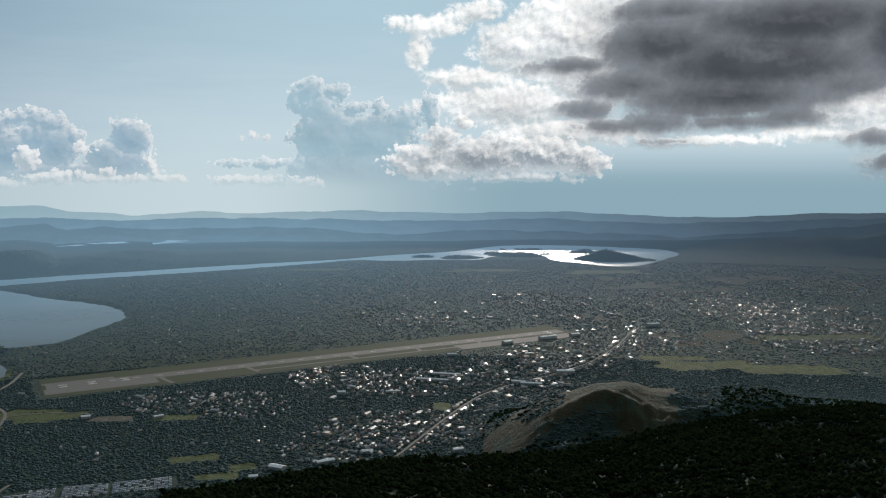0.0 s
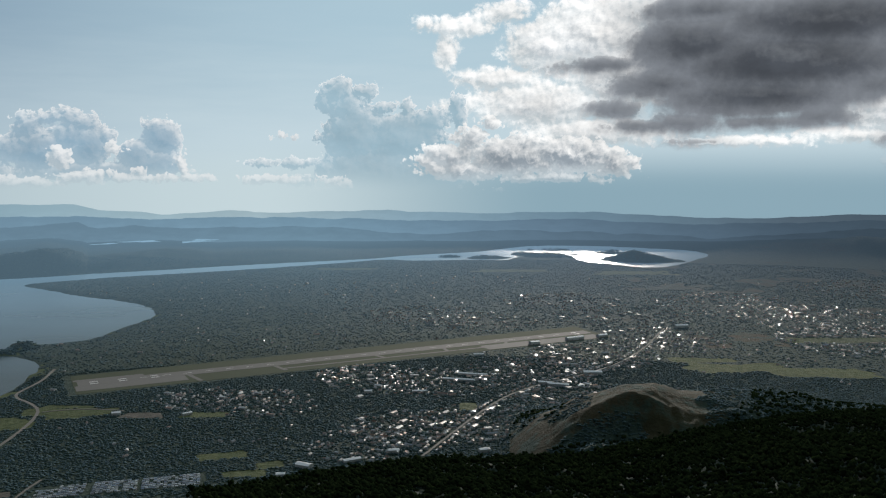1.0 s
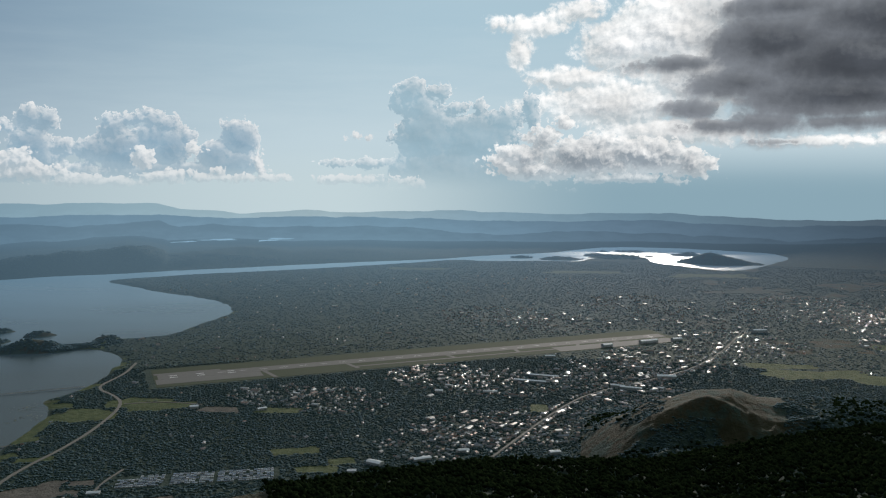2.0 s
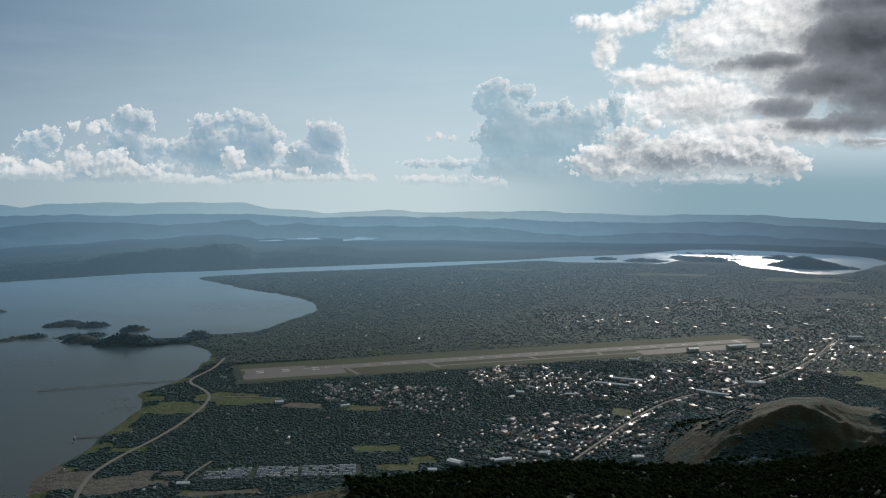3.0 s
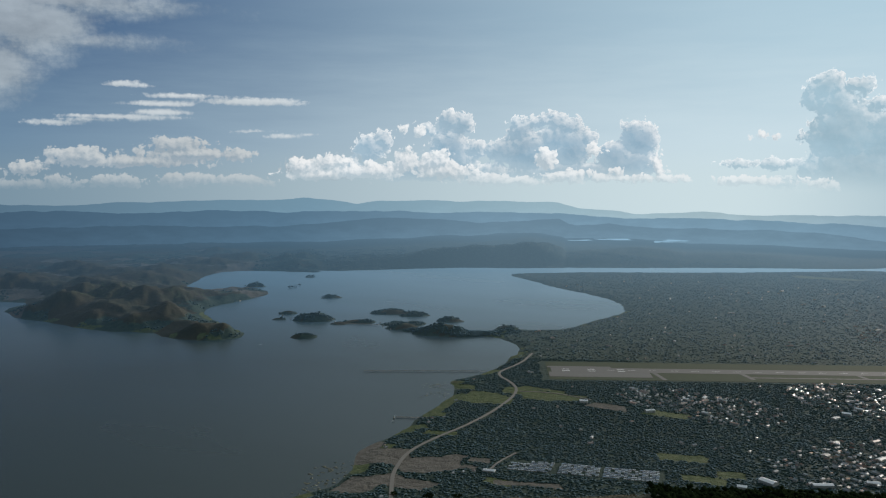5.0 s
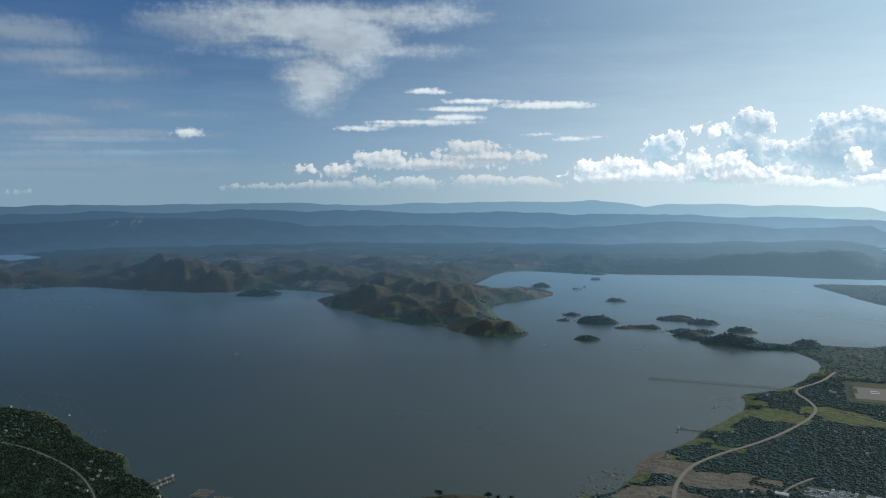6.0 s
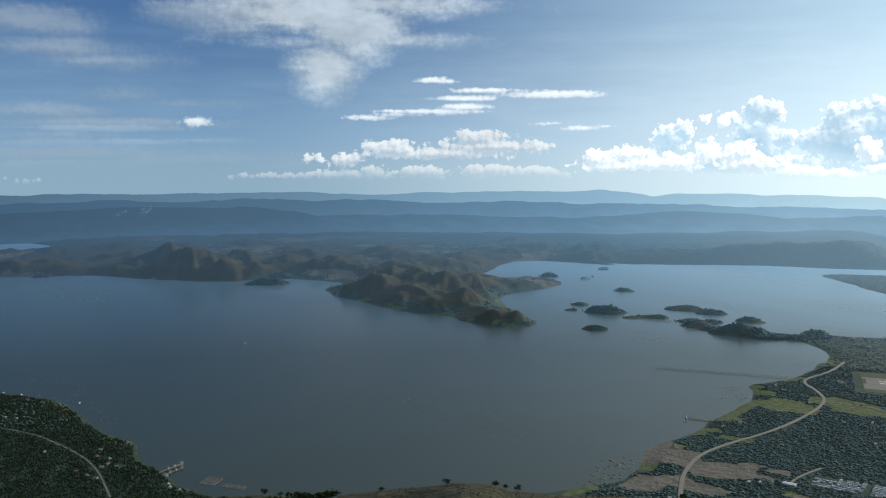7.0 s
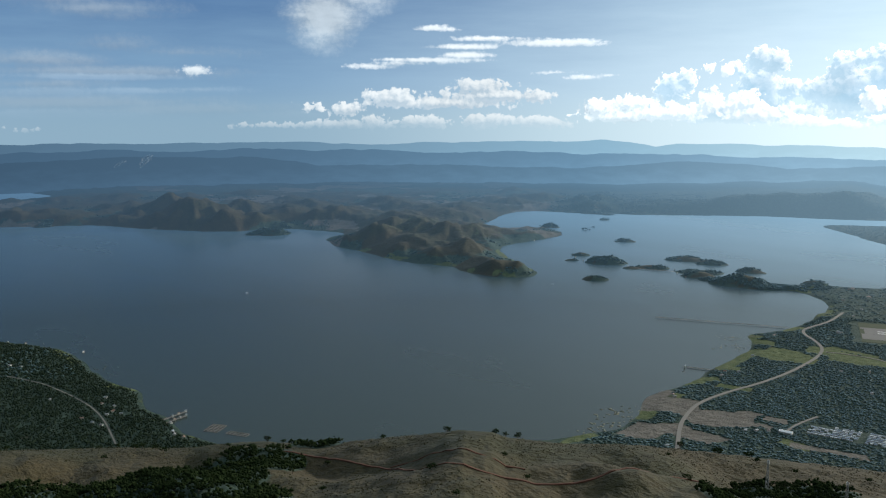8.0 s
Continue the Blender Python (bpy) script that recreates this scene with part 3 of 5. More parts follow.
# fields: centre, half sizes, turn, kind
FIELDS = [((-748, 1375), 45, 40, 10, 'green'), ((-653, 1438), 60, 22, 10, 'green'), ((-730, 1010), 40, 34, 25, 'bare'), ((-641, 1021), 46, 30, 35, 'bare'), ((-687, 905), 30, 34, 10, 'bare'), ((-629, 938), 40, 22, 0, 'bare'), ((-777, 1053), 22, 22, 0, 'bare'),
    ((-690, 1444), 60, 22, 5, 'green'), ((-442, 1429), 34, 14, 5, 'green'), ((-545, 1429), 38, 18, 0, 'bare'), ((-276, 1187), 16, 12, 20, 'green'),
    ((-356, 1223), 28, 14, 20, 'green'), ((545, 1807), 90, 40, 0, 'green'), ((706, 1769), 120, 40, 0, 'green'), ((505, 1877), 70, 22, 0, 'green'), ((-4, 1493), 16, 26, 0, 'green'),
    ((-773, 1154), 26, 12, 40, 'green'), ((-777, 1236), 18, 12, 20, 'green'), ((-835, 1425), 34, 14, 0, 'green'), ((-869, 1452), 20, 10, 0, 'green'), ((-711, 1150), 22, 8, 20, 'green'), ((-745, 1051), 10, 14, 0, 'green'), ((-597, 1065), 16, 10, 20, 'bare'), ((-595, 1034), 14, 8, 0, 'bare'), ((-499, 1013), 40, 8, 20, 'bare'), ((-531, 1004), 20, 10, 0, 'green'), ((-671, 1416), 30, 14, 10, 'green'), ((-684, 1473), 40, 10, 0, 'green'), ((-766, 1370), 26, 16, 0, 'green'), ((-307, 1149), 30, 12, 10, 'green'),
    ((-505, 3514), 120, 40, 0, 'green'), ((169, 3464), 150, 40, 0, 'green'), ((640, 3420), 160, 60, 0, 'green'), ((900, 2100), 130, 30, 0, 'green')]
TOWN = [((-483, 1534), 60), ((-357, 1503), 70), ((-204, 1706), 80), ((-70, 1660), 90), ((-155, 1285), 70), ((-94, 1370), 80), ((14, 1399), 90), ((131, 1750), 110), ((180, 1574), 80), ((266, 1908), 110), ((454, 2095), 120), ((-132, 2422), 130), ((24, 2331), 120), ((285, 2669), 140), ((414, 2415), 140), ((782, 2607), 200), ((955, 2408), 180), ((1363, 2962), 200), ((939, 2090), 160)]


def chaikin(points, times=2, closed=True):
    p = np.array(points, float)
    for _ in range(times):
        q = np.roll(p, -1, 0) if closed else p[1:]
        a = p if closed else p[:-1]
        r = np.empty((2 * len(a), 2))
        r[0::2], r[1::2] = 0.75 * a + 0.25 * q, 0.25 * a + 0.75 * q
        p = r if closed else np.vstack([p[:1], r, p[-1:]])
    return p


def lattice(ix, iy, seed):
    h = ix.astype(np.int64).astype(np.uint32) * np.uint32(374761393) + iy.astype(np.int64).astype(np.uint32) * np.uint32(668265263) + np.uint32(seed * 974634131 & 0xFFFFFFFF)
    h = (h ^ (h >> np.uint32(13))) * np.uint32(1274126177)
    return ((h ^ (h >> np.uint32(16))) & np.uint32(0xFFFF)) / 65535.0


def value(x, y, seed=0):
    ix, iy = np.floor(x), np.floor(y)
    fx, fy = x - ix, y - iy
    fx, fy = fx * fx * (3 - 2 * fx), fy * fy * (3 - 2 * fy)
    a, b = lattice(ix, iy, seed), lattice(ix + 1, iy, seed)
    c, d = lattice(ix, iy + 1, seed), lattice(ix + 1, iy + 1, seed)
    return (a * (1 - fx) + b * fx) * (1 - fy) + (c * (1 - fx) + d * fx) * fy


def fbm(x, y, size, octaves=4, seed=0, ridged=False):
    total, amp, s = 0.0, 0.5, 1.0 / size
    for o in range(octaves):
        v = value(x * s + 17.3 * o, y * s - 9.1 * o, seed + o)
        total = total + amp * ((1 - np.abs(2 * v - 1)) if ridged else v)
        amp, s = amp * 0.5, s * 2.03
    return total


def inside_distance(x, y, poly):
    """Signed distance to a closed outline, positive inside."""
    best = np.full(x.shape, 1e12)
    inside = np.zeros(x.shape, bool)
    q = np.roll(poly, -1, 0)
    for (ax, ay), (bx, by) in zip(poly, q):
        dx, dy = bx - ax, by - ay
        u = np.clip(((x - ax) * dx + (y - ay) * dy) / (dx * dx + dy * dy + 1e-9), 0, 1)
        best = np.minimum(best, (x - ax - u * dx) ** 2 + (y - ay - u * dy) ** 2)
        inside ^= ((ay > y) != (by > y)) & (x < (bx - ax) * (y - ay) / (by - ay + 1e-12) + ax)
    return np.where(inside, 1, -1) * np.sqrt(best)


def smooth(a, b, v):
    u = np.clip((v - a) / (b - a), 0, 1)
    return u * u * (3 - 2 * u)


LAKE = chaikin(SHORE_EAST + SHORE_BAY + SHORE_FAR + SHORE_SOUTH + SHORE_WEST, 1)
POOL = chaikin(TARN, 2)
# distance from the shores on a coarse plan, read between its points
CELL, X0, Y0 = 12.0, -5040.0, -900.0
PX, PY = np.meshgrid(np.arange(X0, 2600.0, CELL), np.arange(Y0, 5010.0, CELL), indexing="ij")
SHORE_PLAN = -np.maximum(inside_distance(PX, PY, LAKE), inside_distance(PX, PY, POOL))


def from_shore(x, y):
    i, j = np.clip((x - X0) / CELL, 0, PX.shape[0] - 1.001), np.clip((y - Y0) / CELL, 0, PX.shape[1] - 1.001)
    a, b = i.astype(int), j.astype(int)
    u, v = i - a, j - b
    return (SHORE_PLAN[a, b] * (1 - u) + SHORE_PLAN[a + 1, b] * u) * (1 - v) + (SHORE_PLAN[a, b + 1] * (1 - u) + SHORE_PLAN[a + 1, b + 1] * u) * v


BROW = np.array(BROW_WEST + BROW_EAST)
KNOLLS = np.array(KNOLL_CREST)
LOWS = np.array(LOW_HILLS)


def land(x, y):
    """Height of the ground over the lake, and distance from the nearest water."""
    r = np.hypot(x, y)
    a = np.degrees(np.arctan2(x, y))
    wob = (fbm(x, y, 34, 3, 5) - 0.44) * (10 * smooth(800, 1200, r) + 12 * smooth(2000, 3000, r))
    sd = from_shore(x, y) + wob
    shore = np.clip(sd * 0.12, -4, 3.5)
    plain_z = shore + smooth(0, 300, sd) * (fbm(x, y, 260, 4, 11) * 5)
    strip = smooth(90, 10, np.maximum(np.abs((x + 732) * 0.879 + (y - 1636) * 0.477 - 575) - 600, np.abs(-(x + 732) * 0.477 + (y - 1636) * 0.879) - 82))
    plain_z = plain_z * (1 - strip) + 5.0 * strip
    # savanna hills beyond the lake, in the west
    west = smooth(-33, -50, a) * smooth(1350, 1800, r) * smooth(5, 160, sd) * smooth(480, 680, y)
    rid = fbm(x, y, 330, 5, 21, True)
    plain_z = plain_z + west * ((rid ** 2.0) * 16 + (fbm(x, y, 95, 5, 23, True) ** 1.6) * 22) * (1 - 0.45 * smooth(3200, 4300, r))
    spur = smooth(0, 150, sd) * smooth(1.5, 0.7, np.hypot((x + 1960) / 380, (y - 1700) / 330))
    wx, wy = x + 40 * fbm(x, y, 90, 2, 31), y + 40 * fbm(x, y, 90, 2, 32)
    hilly = np.zeros(x.shape)
    for hx, hy, h, w in SPUR_HILLS + HEAD_HILLS + SAVANNA_HILLS:
        by = np.abs(x - hx) + np.abs(y - hy) < 2.0 * w
        if not by.any():
            continue
        sx, sy = wx[by] - hx - 20, wy[by] - hy - 20
        d, th = np.hypot(sx, sy) / w, np.arctan2(sy, sx)
        ribs = np.abs(np.sin(th * 3.5 + hx * 0.13 + 1.6 * d)) * 0.6 + np.abs(np.sin(th * 7.3 + hy * 0.11 + d)) * 0.25
        hilly[by] = np.maximum(hilly[by], h * np.clip(1 - d * (0.62 + 0.72 * ribs), 0, 1) ** 1.15)
    plain_z = plain_z + smooth(-4, 40, sd) * (hilly + spur * 11 * fbm(wx, wy, 62, 4, 34, True))
    # low hills behind the far shore
    rl, zl = np.interp(a, LOWS[:, 0], LOWS[:, 1]), np.interp(a, LOWS[:, 0], LOWS[:, 2])
    zl = zl * (0.72 + 0.6 * fbm(x, y, 220, 5, 41, True))
    plain_z = plain_z + smooth(0, 120, sd) * zl * np.where(r < rl, np.exp(-((r - rl) / 210) ** 2), np.maximum(np.exp(-((r - rl) / 210) ** 2), 0.55))
    # isles
    for ix, iy, w, h in ISLES_A + ISLES_B:
        by = np.abs(x - ix) + np.abs(y - iy) < 2.6 * w
        if not by.any():
            continue
        sx, sy = x[by], y[by]
        ux, uy = ix / math.hypot(ix, iy), iy / math.hypot(ix, iy)
        across, along = (sx - ix) * uy - (sy - iy) * ux, (sx - ix) * ux + (sy - iy) * uy
        d = np.hypot(across / w, along / ((0.55 if math.hypot(ix, iy) < 3400 else 0.38) * w)) + (fbm(sx, sy, w * 0.9 + 8, 3, int(w)) - 0.47) * 0.9
        top = np.where(d < 1.25, (1 - d * np.abs(d)) * (h * 0.8 + 1) * (0.45 + 1.15 * fbm(sx, sy, w * 0.5 + 5, 3, 7 + int(w))), -4)
        plain_z[by] = np.maximum(plain_z[by], np.clip(top, -4, 1e3))
    # bald knolls before the town
    kr, kz = np.interp(a, KNOLLS[:, 0], KNOLLS[:, 1]), np.interp(a, KNOLLS[:, 0], KNOLLS[:, 2])
    gully = (fbm(x + 30 * fbm(x, y, 60, 2, 53), y, 110, 5, 51, True) - 0.55) * 75
    kn = np.where(r < kr, np.exp(-((r - kr) / 230) ** 2), np.exp(-((r - kr) / 170) ** 2))
    knoll = kn * (kz + gully * smooth(50, 100, kz) * (1 - np.exp(-((r - kr) / 60) ** 2)))
    knoll = knoll + smooth(10, 30, a) * 18 * np.exp(-((r - 1500) / 200) ** 2)
    # the hillside under the camera
    br, bz = np.interp(a, BROW[:, 0], BROW[:, 1]), np.interp(a, BROW[:, 0], BROW[:, 2])
    u = r / br
    hug = 0.26 + 0.16 * smooth(-20, -5, a)
    bump = (fbm(x, y, 70, 4, 61) - 0.47) * 22 * smooth(0.1, 0.5, u) * (1 - 0.8 * np.exp(-((u - 1) / 0.06) ** 2))
    bump = bump - 8 * fbm(x, y, 46, 4, 63, True) * smooth(0.1, 0.4, u) * smooth(0.98, 0.86, u)
    near = np.where(u < 1, 350 - (350 - bz) * u, bz * np.exp(-((np.maximum(u, 1) - 1) / hug) ** 1.25) - 1.5 * smooth(1.5, 1.9, u)) + bump * smooth(1.6, 1.0, u)
    z = np.where(u < 1, near, np.maximum(np.maximum(near, knoll + np.minimum(plain_z, 6)), plain_z))
    return z, sd, u, knoll


# ---- the ground: one sheet, fine where the camera looks ----
AZ = np.concatenate([np.arange(-81.0, 30.01, 0.15), np.arange(34.0, 278.9, 4.0)])
radii = [0.0, 4.0]
while radii[-1] < 4985:
    rr = radii[-1]
    radii.append(rr + (12 if rr < 250 else max(5.0, 1.35 * rr * rr / 660000)))
RAD = np.array(radii)
AA, RR = np.meshgrid(np.radians(AZ), RAD, indexing="ij")
GX, GY = RR * np.sin(AA), RR * np.cos(AA)
GZ, SD, UU, KN = land(GX, GY)


def grid_object(name, x, y, z, closed, mat):
    n, m = x.shape
    mesh = bpy.data.meshes.new(name)
    co = np.stack([x, y, z], -1).reshape(-1, 3)
    i, j = np.meshgrid(np.arange(n if closed else n - 1), np.arange(m - 1), indexing="ij")
    k = (i + 1) % n
    quads = np.stack([i * m + j, i * m + j + 1, k * m + j + 1, k * m + j], -1).reshape(-1, 4)
    mesh.vertices.add(len(co))
    mesh.vertices.foreach_set("co", co.ravel())
    mesh.loops.add(quads.size)
    mesh.loops.foreach_set("vertex_index", quads.ravel().astype(np.int32))
    mesh.polygons.add(len(quads))
    mesh.polygons.foreach_set("loop_start", np.arange(0, quads.size, 4, dtype=np.int32))
    mesh.update(calc_edges=True)
    mesh.polygons.foreach_set("use_smooth", np.ones(len(quads), bool))
    mesh.materials.append(mat)
    return new(name, mesh)


def cover_of(x, y, z, sd, u, kn):
    """Weights of forest, crops, bare earth and built-up soil."""
    r = np.hypot(x, y)
    a = np.degrees(np.arctan2(x, y))
    forest = 0.95 - 0.5 * smooth(0.55, 0.64, fbm(x, y, 140, 4, 71)) * smooth(1200, 2200, r) * smooth(-10, 15, a)
    west = smooth(-36, -48, a) * smooth(1300, 1700, r) * smooth(480, 680, y)
    hollow = smooth(0.455, 0.50, fbm(x, y, 190, 5, 73))
    forest = np.where(west > 0, forest * (1 - west) + west * np.clip(hollow * smooth(30, 8, z) + 0.35 * smooth(3600, 4500, r), 0, 1), forest)
    isle = smooth(0, 4, z) * (sd < -5)
    forest = np.where(isle > 0.1, smooth(0.30, 0.45, fbm(x, y, 30, 3, 75)), forest)
    # extra forest weight on the knolls, darkening them in place of cloud shadow
    forest = np.where(kn > 12, 0.4 + 0.5 * smooth(0.49, 0.56, fbm(x, y, 90, 4, 77)) * smooth(100, 50, kn) + 0.5 * smooth(14, 20, a), forest)
    hill = u < 1.5
    grassy = smooth(-14, -22, a)
    dell = np.zeros(x.shape)
    for px, py, w in DELLS:
        dell = np.maximum(dell, smooth(1.15, 0.8, np.hypot(x - px, y - py) / w + (fbm(x, y, 30, 3, 79) - 0.45) * 0.9))
    wood = np.clip(1 - grassy + dell, 0, 1)
    forest = np.where(hill, wood, forest)
    green, bare, soil = np.zeros(x.shape), np.zeros(x.shape), np.zeros(x.shape)
    for (px, py), w, h, turn, kind in FIELDS:
        c, s = math.cos(radians(turn)), math.sin(radians(turn))
        d = np.maximum(np.abs((x - px) * c + (y - py) * s) / w, np.abs(-(x - px) * s + (y - py) * c) / h) + (fbm(x, y, 40, 4, 81) - 0.45) * 1.1
        inside = smooth(1.1, 0.9, d)
        if kind == "green":
            green = np.maximum(green, inside)
        else:
            bare = np.maximum(bare, inside)
        forest = forest * (1 - inside)
    for (px, py), w in TOWN:
        d = np.hypot(x - px, y - py) / w + (fbm(x, y, 70, 3, 83) - 0.45) * 1.2
        soil = np.maximum(soil, smooth(1.1, 0.5, d) * 0.35)
    bare = np.maximum(bare, west * smooth(0.53, 0.58, fbm(x, y, 210, 5, 95)) * 0.75 * smooth(2300, 2700, r) * smooth(30, 16, z))
    green = np.maximum(green, west * smooth(0.43, 0.52, fbm(x, y, 130, 4, 87)) * 0.42 * smooth(4200, 3000, r))
    green = np.maximum(green, (kn > 12) * 0.2 * (u > 1.2))
    strand = smooth(26, 6, np.abs(sd - 8)) * (r < 2600) * smooth(0.4, 0.6, fbm(x, y, 60, 3, 85))
    green = np.maximum(green, strand * 0.8 * (u > 1.6))
    return np.stack([forest, green, bare, soil], -1)


COVER = cover_of(GX, GY, GZ, SD, UU, KN).astype(np.float32)
CUT = int(np.searchsorted(RAD, 1900))
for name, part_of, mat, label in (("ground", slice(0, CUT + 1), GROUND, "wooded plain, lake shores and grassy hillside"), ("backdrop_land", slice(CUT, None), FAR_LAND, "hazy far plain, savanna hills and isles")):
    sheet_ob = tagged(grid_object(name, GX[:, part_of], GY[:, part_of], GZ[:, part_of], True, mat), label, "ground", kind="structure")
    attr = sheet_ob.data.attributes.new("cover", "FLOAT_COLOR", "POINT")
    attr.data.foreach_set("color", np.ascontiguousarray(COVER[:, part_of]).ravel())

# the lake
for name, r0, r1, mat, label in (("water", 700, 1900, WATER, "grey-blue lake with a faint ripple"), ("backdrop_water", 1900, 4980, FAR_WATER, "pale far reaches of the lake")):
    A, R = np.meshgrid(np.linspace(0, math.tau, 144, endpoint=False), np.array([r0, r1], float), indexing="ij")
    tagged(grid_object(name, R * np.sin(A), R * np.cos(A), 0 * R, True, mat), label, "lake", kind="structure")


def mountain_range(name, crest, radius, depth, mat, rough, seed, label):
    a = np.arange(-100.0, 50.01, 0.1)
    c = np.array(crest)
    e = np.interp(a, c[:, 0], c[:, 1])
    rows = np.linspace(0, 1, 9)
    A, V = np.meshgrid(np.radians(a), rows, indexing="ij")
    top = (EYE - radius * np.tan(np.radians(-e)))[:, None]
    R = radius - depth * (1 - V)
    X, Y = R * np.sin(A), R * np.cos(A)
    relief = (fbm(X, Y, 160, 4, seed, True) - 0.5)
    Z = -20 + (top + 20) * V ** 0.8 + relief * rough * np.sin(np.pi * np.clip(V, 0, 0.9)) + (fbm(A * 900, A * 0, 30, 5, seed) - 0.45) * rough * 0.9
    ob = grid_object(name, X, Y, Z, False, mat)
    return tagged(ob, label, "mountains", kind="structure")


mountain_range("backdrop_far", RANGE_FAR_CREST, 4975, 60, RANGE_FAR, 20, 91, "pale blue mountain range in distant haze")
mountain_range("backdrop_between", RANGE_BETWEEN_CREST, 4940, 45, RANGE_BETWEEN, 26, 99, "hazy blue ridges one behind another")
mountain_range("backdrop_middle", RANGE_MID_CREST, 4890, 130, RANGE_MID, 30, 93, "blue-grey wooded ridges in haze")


def pond(azimuth, distance, z, half, deep):
    """A flat sheet of far water, long across the view."""
    a = np.linspace(0, math.tau, 40, endpoint=False)
    edge = 1 + 0.25 * np.sin(a * 3 + azimuth) + 0.15 * np.sin(a * 7)
    ca, sa = math.cos(radians(azimuth)), math.sin(radians(azimuth))
    u, v = half * edge * np.cos(a), distance + deep * edge * np.sin(a)
    bm = bmesh.new()
    bm.faces.new([bm.verts.new((p * ca + q * sa, -p * sa + q * ca, z)) for p, q in zip(u, v)])
    return bm


# ---- the airfield ----
def mesh_object(name, bm, mat):
    me = bpy.data.meshes.new(name)
    bm.normal_update()
    bm.to_mesh(me)
    bm.free()
    for m in mat if isinstance(mat, (list, tuple)) else (mat,):
        me.materials.append(m)
    return new(name, me)


def part(name, bm, mat, parent, label=""):
    ob = mesh_object(name, bm, mat)
    ob.parent = parent
    return tagged(ob, label)


def heights(points):
    p = np.array(points, float).reshape(-1, 2)
    return land(p[:, 0], p[:, 1])[0]


def slab(points, top, bottom):
    """A flat plate over an outline."""
    bm = bmesh.new()
    up = [bm.verts.new((x, y, top)) for x, y in points]
    down = [bm.verts.new((x, y, bottom)) for x, y in points]
    area = sum(a[0] * b[1] - b[0] * a[1] for a, b in zip(points, points[1:] + points[:1]))
    bm.faces.new(up if area > 0 else up[::-1])
    for i in range(len(up)):
        j = (i + 1) % len(up)
        bm.faces.new((up[i], down[i], down[j], up[j]) if area > 0 else (up[i], up[j], down[j], down[i]))
    return bm


def field(along, off):
    return (-732 + along * 0.879 - off * 0.477, 1636 + along * 0.477 + off * 0.879)


def rect(a0, a1, o0, o1):
    return [field(a0, o0), field(a1, o0), field(a1, o1), field(a0, o1)]


for azimuth, half, z in ((-22.6, 75, 24), (-20.6, 90, 30), (-18.2, 120, 22), (-16.9, 60, 30)):
    tagged(mesh_object("backdrop_pond", pond(azimuth, 4700, z + 6, half, 45), FAR_WATER), "pale far pond in hazy flat land", "pond", kind="structure")
airfield = tagged(mesh_object("pavement_turf", slab(rect(-22, 1180, -80, 74), 5.25, 4.0), TURF), "long strip of mown turf round a runway", "airfield", kind="structure")
runway = tagged(mesh_object("runway", slab(rect(-14, 1168, -17, 21), 5.45, 4.5), ASPHALT), "long pale asphalt runway on mown turf", "runway", kind="structure")
part("turning_pad", slab(rect(-20, 182, -58, -17.2), 5.42, 4.5), ASPHALT, runway)
part("shoulder", slab(rect(-20, 110, 21.2, 34), 5.42, 4.5), ASPHALT, runway)
part("apron", slab(rect(842, 1160, -76, -30), 5.42, 4.5), ASPHALT, runway)
for a, lean, to in ((186, 12, -76), (360, 10, -62), (586, 8, -44), (752, -6, -50), (915, -8, -31), (1010, 10, -31), (1120, 0, -31)):
    part("taxiway", slab([field(a, -17.2), field(a + lean, to), field(a + lean + 9, to), field(a + 9, -17.2)], 5.4, 4.5), ASPHALT, runway)
part("taxiway", slab(rect(370, 842, -50, -43), 5.36, 4.5), ASPHALT, runway)
for k in range(24):
    part("centre_mark", slab(rect(100 + k * 42, 116 + k * 42, 1.4, 2.6), 5.52, 5.4), PAINT, runway)
for a in (8, 60, 120, 1120):
    for o in (-9, 6):
        part("threshold_mark", slab(rect(a, a + 15, o, o + 3.5), 5.52, 5.4), PAINT, runway)


# ---- roads ----
def ribbon(points, width, lift=0.5, step=7.0, thick=0.8):
    p = chaikin(points, 2, False)
    seg = np.hypot(*np.diff(p, axis=0).T)
    far = np.concatenate([[0], np.cumsum(seg)])
    s = np.linspace(0, far[-1], max(2, int(far[-1] / step)))
    c = np.stack([np.interp(s, far, p[:, 0]), np.interp(s, far, p[:, 1])], -1)
    t = np.gradient(c, axis=0)
    t /= np.hypot(t[:, 0], t[:, 1])[:, None]
    n = np.stack([-t[:, 1], t[:, 0]], -1)
    l, r = c + n * width / 2, c - n * width / 2
    z = np.maximum(np.maximum(heights(l), heights(r)), heights(c)) + lift
    bm = bmesh.new()
    rows = [[bm.verts.new(v) for v in ((*a, h - thick), (*a, h), (*b, h), (*b, h - thick))] for a, b, h in zip(l, r, z)]
    for u, v in zip(rows, rows[1:]):
        for i in range(3):
            bm.faces.new((u[i], u[i + 1], v[i + 1], v[i]))
    return bm


ROAD_LAKE = [(-584, 829), (-630, 898), (-664, 949), (-682, 985), (-705, 1048), (-706, 1127), (-697, 1203), (-699, 1306), (-721, 1441), (-772, 1502), (-814, 1533), (-831, 1572), (-824, 1658), (-849, 1757)]
ROAD_TOWN = [(-68, 1232), (-55, 1265), (-22, 1356), (52, 1548), (123, 1646), (194, 1703), (301, 1816), (393, 1987), (494, 2248)]
ROAD_WEST = [(-1070, 353), (-1171, 373), (-1241, 377), (-1332, 366), (-1411, 348), (-1493, 303)]
ROAD_CAMP = [(-563, 1033), (-569, 1077), (-566, 1122)]
